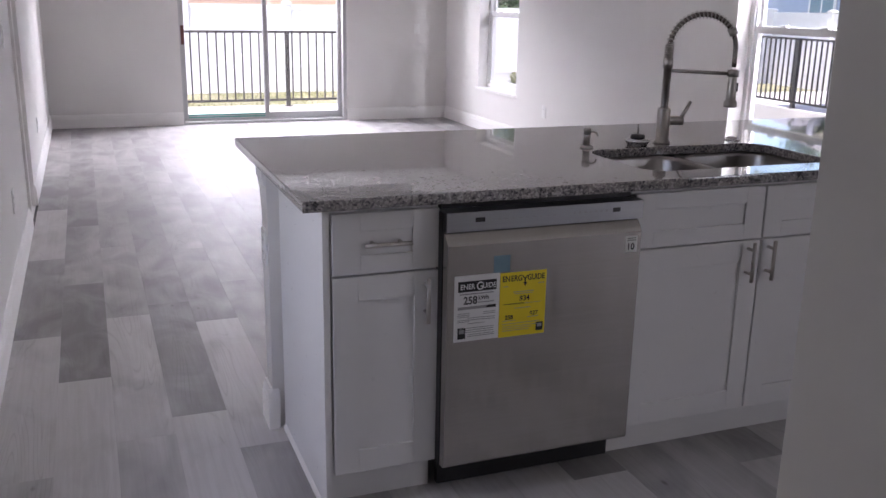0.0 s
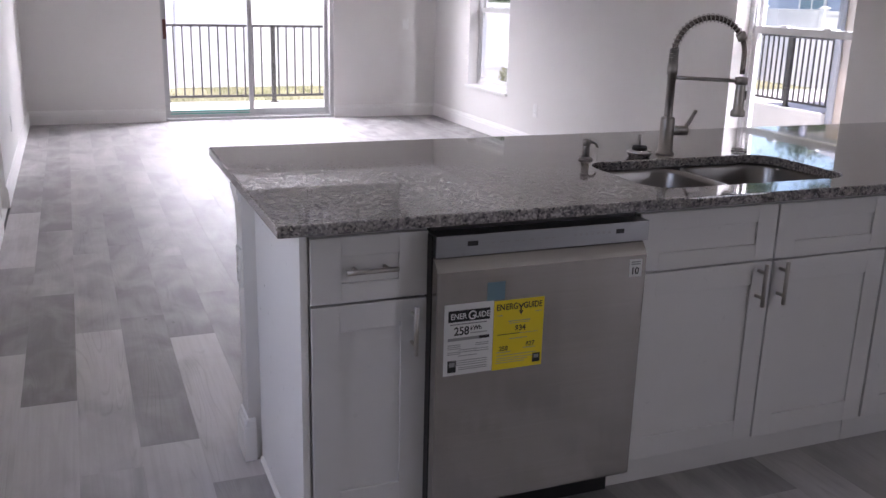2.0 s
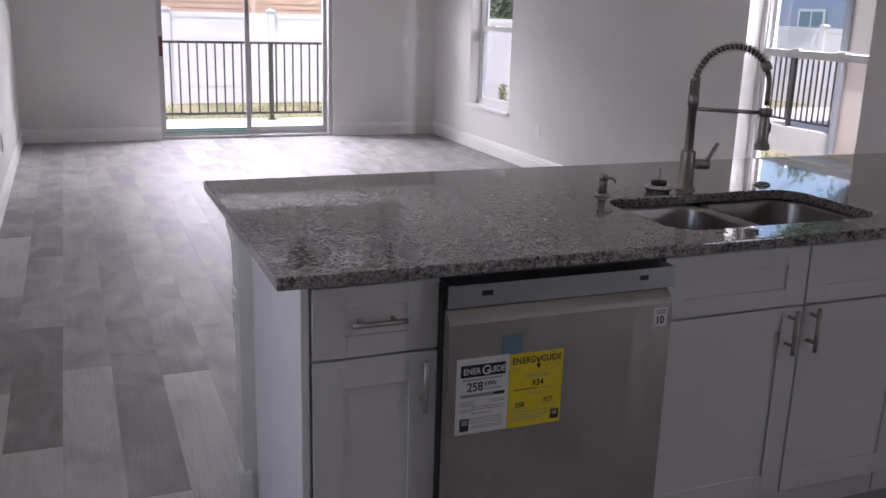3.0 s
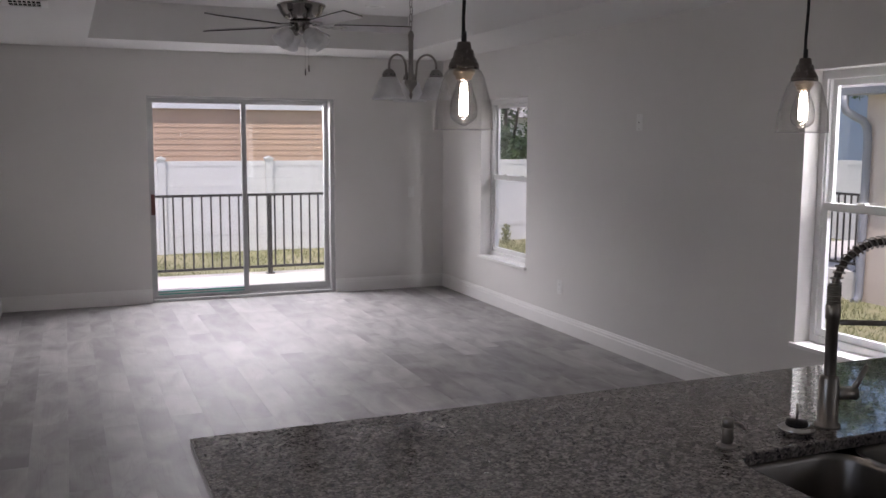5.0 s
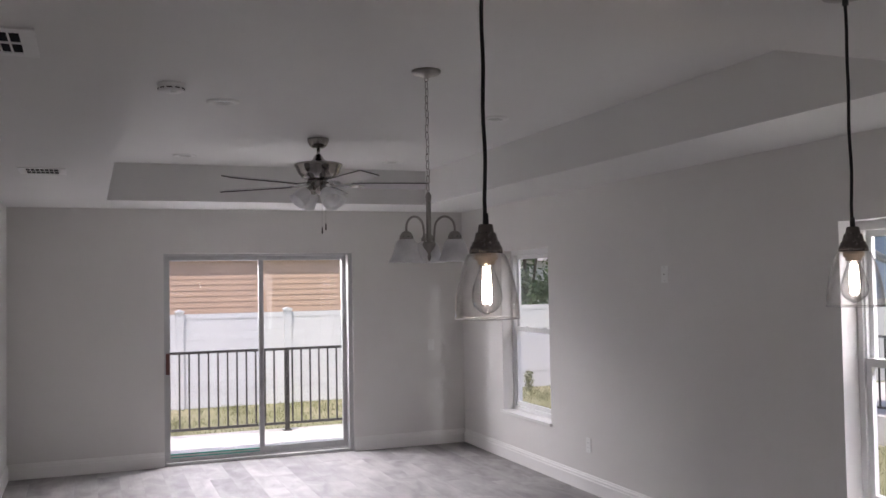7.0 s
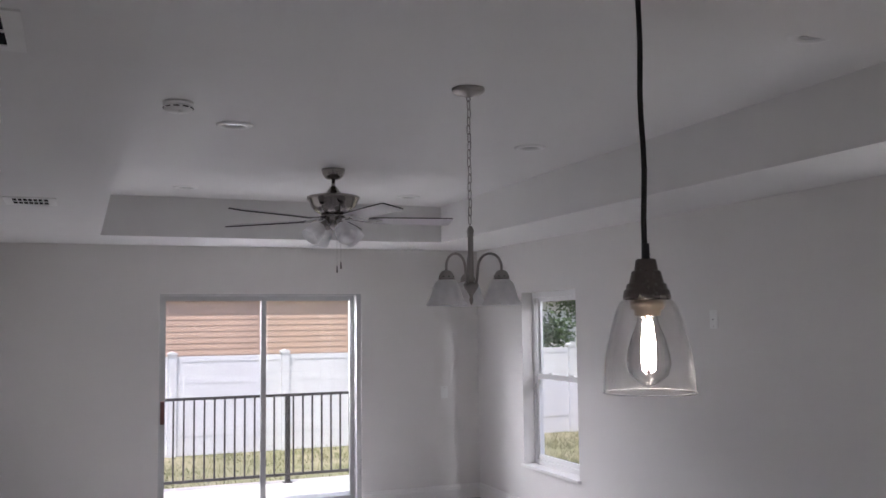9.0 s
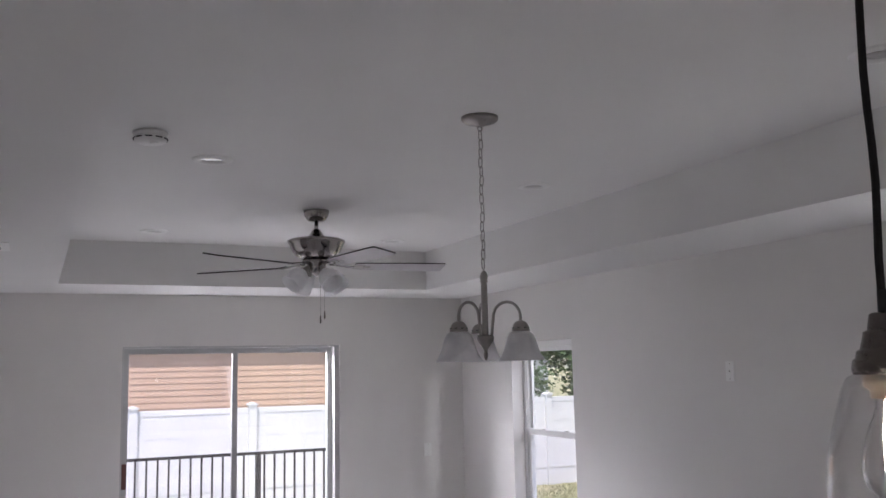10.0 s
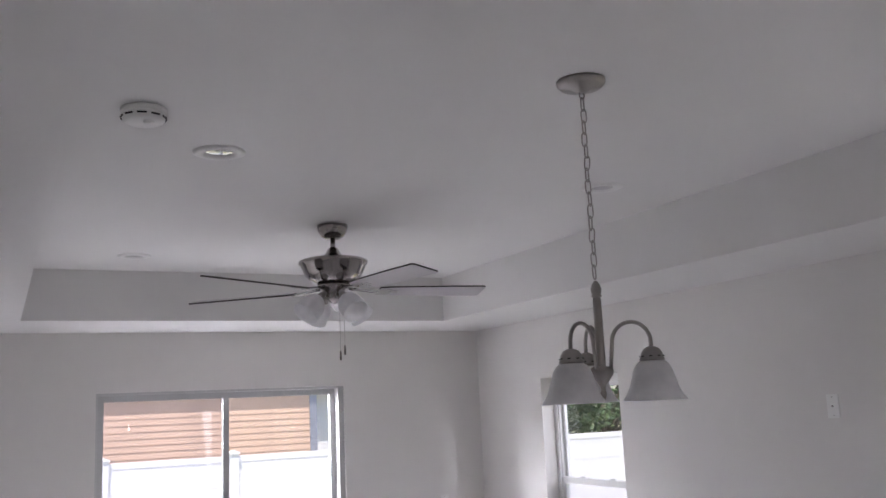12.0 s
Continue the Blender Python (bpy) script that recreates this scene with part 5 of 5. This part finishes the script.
h1 = sided_house("neighbouring house clad in tan lapped siding, behind the fence", SIDING, -7.0, 4.72, 10.0, 16.0, 2.26)
lap_boards(h1, SIDING, "x", 10.0, -1, -7.0, 4.72, 0.45, 2.10, 0.115)
part("corner_trim", local(boxes_bm((4.722, 4.86, 9.97, 10.1, GZ, 2.26)), h1), GUTTER, h1, "grey corner board")
part("fascia", local(boxes_bm((-7.3, 4.95, 9.90, 9.93, 2.20, 2.30)), h1), FENCE, h1, "white fascia board")
part("soffit", local(boxes_bm((-7.3, 4.95, 9.931, 9.998, 2.262, 2.28)), h1), GUTTER, h1)
gable_roof(h1, -7.4, 5.0, 9.90, 16.4, 2.302, 1.7, "x")
h4 = sided_house("pale house further behind the fence", FENCE, 6.0, 14.0, 17.0, 23.0, 2.3)
gable_roof(h4, 5.6, 14.4, 16.6, 23.4, 2.304, 1.8, "x")

h2 = thing("house", "beige stucco neighbouring house with grey gutter and hipped roof", "house", (11.2, -4.6, GZ))
part("wall", local(boxes_bm((8.5, 13.6, -9.0, -0.62, GZ, 2.2)), h2), STUCCO, h2)
gable_roof(h2, 8.25, 14.0, -9.4, -0.06, 2.245, 1.5, "y")
part("soffit", local(boxes_bm((8.29, 13.9, -9.3, -0.10, 2.205, 2.225)), h2), FENCE, h2, "white soffit")
gut = part("gutter", local(prism([(u + 0.17, v) for u, v in ((8.075, 2.15), (8.03, 2.17), (8.02, 2.25), (8.035, 2.25), (8.045, 2.185), (8.075, 2.17), (8.075, 2.25), (8.079, 2.25), (8.079, 2.15))], "y", -9.4, -0.06), h2), GUTTER, h2, "grey metal gutter")
spout = [(8.22, -0.52, 2.16), (8.22, -0.52, 2.03), (8.24, -0.54, 1.97), (8.32, -0.60, 1.90), (8.40, -0.66, 1.85), (8.44, -0.69, 1.76), (8.45, -0.70, 1.60), (8.45, -0.70, GZ + 0.12), (8.43, -0.70, GZ + 0.03), (8.36, -0.70, GZ + 0.0)]
part("downspout", local(tube(spout, 0.052, 10), h2), GUTTER, h2, "grey metal downspout with a swept elbow")
structure("pavement", soft_box(8.46, 12.0, -0.617, 2.3, GZ - 0.1, -0.06, 0.012), CONCRETE, "raised pale concrete porch slab of the neighbouring house", "pavement")
railing("dark bronze railing on the neighbouring porch", (8.56, -0.60, 0), (8.56, 2.2, 0), -0.06, (0.03, 0.86, 2.77))
railing("dark bronze railing on the neighbouring porch's far side", (11.9, -0.60, 0), (11.9, 2.2, 0), -0.06, (0.03, 1.4, 2.77))

h3 = sided_house("pale blue neighbouring house beyond the side fence", BLUE, 20.0, 27.0, 4.0, 17.0, 3.4)
lap_boards(h3, BLUE, "y", 20.0, -1, 4.0, 17.0, 0.6, 3.4, 0.2)
win = part("window", local(soft_box(19.93, 19.975, 11.62, 12.72, 0.62, 1.66, 0.01), h3), VINYL, h3, "white-framed window")
for a, b in ((11.70, 12.14), (12.20, 12.64)):
    part("pane", local(boxes_bm((19.922, 19.929, a, b, 0.70, 1.58)), h3), BLUE_FILM, win)
vent = part("gable_vent", local(boxes_bm((19.955, 19.975, 11.15, 11.75, 2.12, 2.62)), h3), FENCE, h3, "white louvred vent")
for k in range(6):
    part("louvre", local(boxes_bm((19.94, 19.954, 11.18, 11.72, 2.15 + 0.075 * k, 2.19 + 0.075 * k)), h3), GUTTER, vent)
gable_roof(h3, 19.5, 27.5, 3.5, 17.5, 3.404, 2.0, "y")


def tree(label, x, y, trunk_h, crown, leaves, seed, leaf=0.075):
    """A tapered trunk with limbs; the crown is many small leaves in uneven clumps."""
    rng = random.Random(seed)
    o = thing("tree", label, "tree", (x, y, GZ))
    bm = tube([(0, 0, 0), (0.05, 0.02, trunk_h * 0.4), (-0.04, 0.05, trunk_h * 0.8), (0.02, 0, trunk_h + crown[2] * 0.5)], [0.16, 0.13, 0.10, 0.03], 10)
    clumps = []
    for k in range(26):
        a = rng.uniform(0, 2 * math.pi)
        r = rng.uniform(0.15, 1.0) ** 0.7
        z = rng.uniform(-0.95, 1.0)
        s = math.sqrt(max(0.05, 1 - z * z * 0.8))
        c = Vector((crown[0] * r * s * math.cos(a), crown[1] * r * s * math.sin(a), trunk_h + crown[2] * (0.75 + z * 0.75)))
        clumps.append((c, rng.uniform(0.35, 0.75)))
        if k % 2 == 0:
            mid = Vector((c.x * 0.35, c.y * 0.35, trunk_h + (c.z - trunk_h) * 0.35))
            tube([(0, 0, trunk_h * rng.uniform(0.7, 0.95)), mid, c], [0.05, 0.03, 0.008], 6, bm=bm)
    part("trunk", bm, BARK, o, "brown bark trunk and limbs")
    verts, faces = [], []
    for i in range(leaves):
        c, r = clumps[rng.randrange(len(clumps))]
        p = c + Vector((rng.gauss(0, r * 0.5), rng.gauss(0, r * 0.5), rng.gauss(0, r * 0.38)))
        u = Vector((rng.gauss(0, 1), rng.gauss(0, 1), rng.gauss(0, 0.6))).normalized()
        v = u.cross(Vector((rng.gauss(0, 1), rng.gauss(0, 1), rng.gauss(0, 1)))).normalized()
        k = leaf * rng.uniform(0.7, 1.4)
        n = len(verts)
        verts += [p - u * k, p + v * k * 0.45, p + u * k, p - v * k * 0.45]
        faces.append((n, n + 1, n + 2, n + 3))
    me = bpy.data.meshes.new("crown")
    me.from_pydata(verts, [], faces)
    me.materials.append(LEAF)
    cr = new("crown", me)
    cr.parent = o
    tagged(cr, "dense dark green leaves", kind="stuff")
    return o


tree("leafy green tree behind the back fence", 8.6, 9.6, 1.35, (2.0, 1.6, 2.2), 17000, 3, 0.06)
tree("leafy green tree behind the back fence", 11.8, 10.4, 1.5, (2.2, 1.6, 2.2), 12000, 5, 0.065)
tree("leafy green tree over the side fence", 15.6, 4.4, 2.9, (3.2, 3.2, 3.4), 21000, 8, 0.085)
tree("leafy green tree over the side fence", 16.2, -0.8, 2.2, (2.6, 2.8, 2.2), 9000, 11)


def grass(label, spots, count, seed):
    rng = random.Random(seed)
    verts, faces = [], []
    for x0, x1, y0, y1 in spots:
        for i in range(count):
            x, y = rng.uniform(x0, x1), rng.uniform(y0, y1)
            if noise.noise(Vector((x * 0.9, y * 0.9, seed))) < rng.uniform(-0.5, 0.25):
                continue
            h = rng.uniform(0.03, 0.085)
            a = rng.uniform(0, math.pi)
            dx, dy = 0.008 * math.cos(a), 0.008 * math.sin(a)
            n = len(verts)
            verts += [(x - dx, y - dy, GZ - 0.002), (x + dx, y + dy, GZ - 0.002), (x + rng.gauss(0, 0.03), y + rng.gauss(0, 0.03), GZ + h)]
            faces.append((n, n + 1, n + 2))
    me = bpy.data.meshes.new("grass")
    me.from_pydata(verts, [], faces)
    me.materials.append(GRASS_BLADE)
    return tagged(new("grass", me), label, "grass", kind="stuff")


grass("short patchy green and straw-coloured grass blades", [(-2.0, 6.5, 2.3, 7.2), (3.7, 8.4, -5.5, 1.5), (3.6, 8.6, 2.3, 7.2)], 14000, 4)

weed = thing("shrub", "small leafy green weed growing at the foot of the fence", "shrub", (7.25, 6.9, GZ))
rngw = random.Random(9)
wv, wf = [], []
for i in range(110):
    hgt = rngw.uniform(0.02, 0.36)
    p = Vector((rngw.gauss(0, 0.055 * (1 - hgt)), rngw.gauss(0, 0.055 * (1 - hgt)), hgt))
    u = Vector((rngw.gauss(0, 1), rngw.gauss(0, 1), rngw.gauss(0.3, 0.6))).normalized() * 0.045
    v = u.cross(Vector((rngw.gauss(0, 1), rngw.gauss(0, 1), 0.3))).normalized() * 0.018
    k = len(wv)
    wv += [p - u, p + v, p + u, p - v]
    wf.append((k, k + 1, k + 2, k + 3))
wm = bpy.data.meshes.new("leaves")
wm.from_pydata(wv, [], wf)
wm.materials.append(GRASS_BLADE)
wo = tagged(new("leaves", wm), "green leaves", kind="stuff")
wo.parent = weed
part("stem", tube([(0, 0, 0), (0.02, 0, 0.2), (0.01, 0.02, 0.34)], [0.012, 0.009, 0.004], 8), BARK, weed)

# ---- floor planks ----
PW, PL = 0.1835, 1.235
floor = structure("floor", boxes_bm((XL, XR, YS, YN + 0.033, -0.30, -0.0075)), DARK, "grey wood-look vinyl plank floor", "floor")


def plank_bm(width, length):
    g, t = 0.0001, 0.0075
    bm = boxes_bm((-width / 2 + g, width / 2 - g, -length / 2 + g, length / 2 - g, -t, 0))
    top = [e for e in bm.edges if all(abs(v.co.z) < 1e-6 for v in e.verts)]
    bmesh.ops.bevel(bm, geom=top, offset=0.0003, segments=1, affect="EDGES")
    return bm


full = mesh_of("plank", plank_bm(PW, PL), PLANK)
rng = random.Random(21)
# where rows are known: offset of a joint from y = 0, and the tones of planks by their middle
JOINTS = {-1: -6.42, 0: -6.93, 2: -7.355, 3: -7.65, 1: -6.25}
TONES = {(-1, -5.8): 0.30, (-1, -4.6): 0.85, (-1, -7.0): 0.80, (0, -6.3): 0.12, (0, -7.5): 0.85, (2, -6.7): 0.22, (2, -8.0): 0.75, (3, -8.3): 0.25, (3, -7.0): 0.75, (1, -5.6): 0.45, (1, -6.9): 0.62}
row = -1
while True:
    xa = max(XL + 0.001, -1.160 + row * PW)
    xb = min(XR - 0.001, -1.160 + (row + 1) * PW)
    if xa >= XR - 0.01:
        break
    joint = JOINTS.get(row, -rng.uniform(0, PL))
    y = joint + math.ceil((YN + 0.04 - joint) / PL) * PL
    while y > YS:
        a, b = max(y - PL, YS), min(y, YN + 0.032)
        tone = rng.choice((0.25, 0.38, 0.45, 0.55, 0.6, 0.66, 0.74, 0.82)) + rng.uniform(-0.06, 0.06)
        # kitchen end paler, living end darker: uneven light put into the plank tone
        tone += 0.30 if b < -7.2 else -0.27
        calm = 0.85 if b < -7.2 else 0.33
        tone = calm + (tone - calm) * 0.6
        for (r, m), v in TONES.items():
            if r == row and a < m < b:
                # known planks by the kitchen are raised too, for its brighter light
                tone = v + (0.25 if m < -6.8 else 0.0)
        if b - a > 0.02:
            whole = b - a > PL - 1e-6 and xb - xa > PW - 1e-6
            ob = new("plank", full if whole else mesh_of("plank", plank_bm(xb - xa, b - a), PLANK))
            ob.parent = floor
            ob.location = ((xa + xb) / 2, (a + b) / 2, 0)
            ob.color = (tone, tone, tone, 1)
        y -= PL
    row += 1
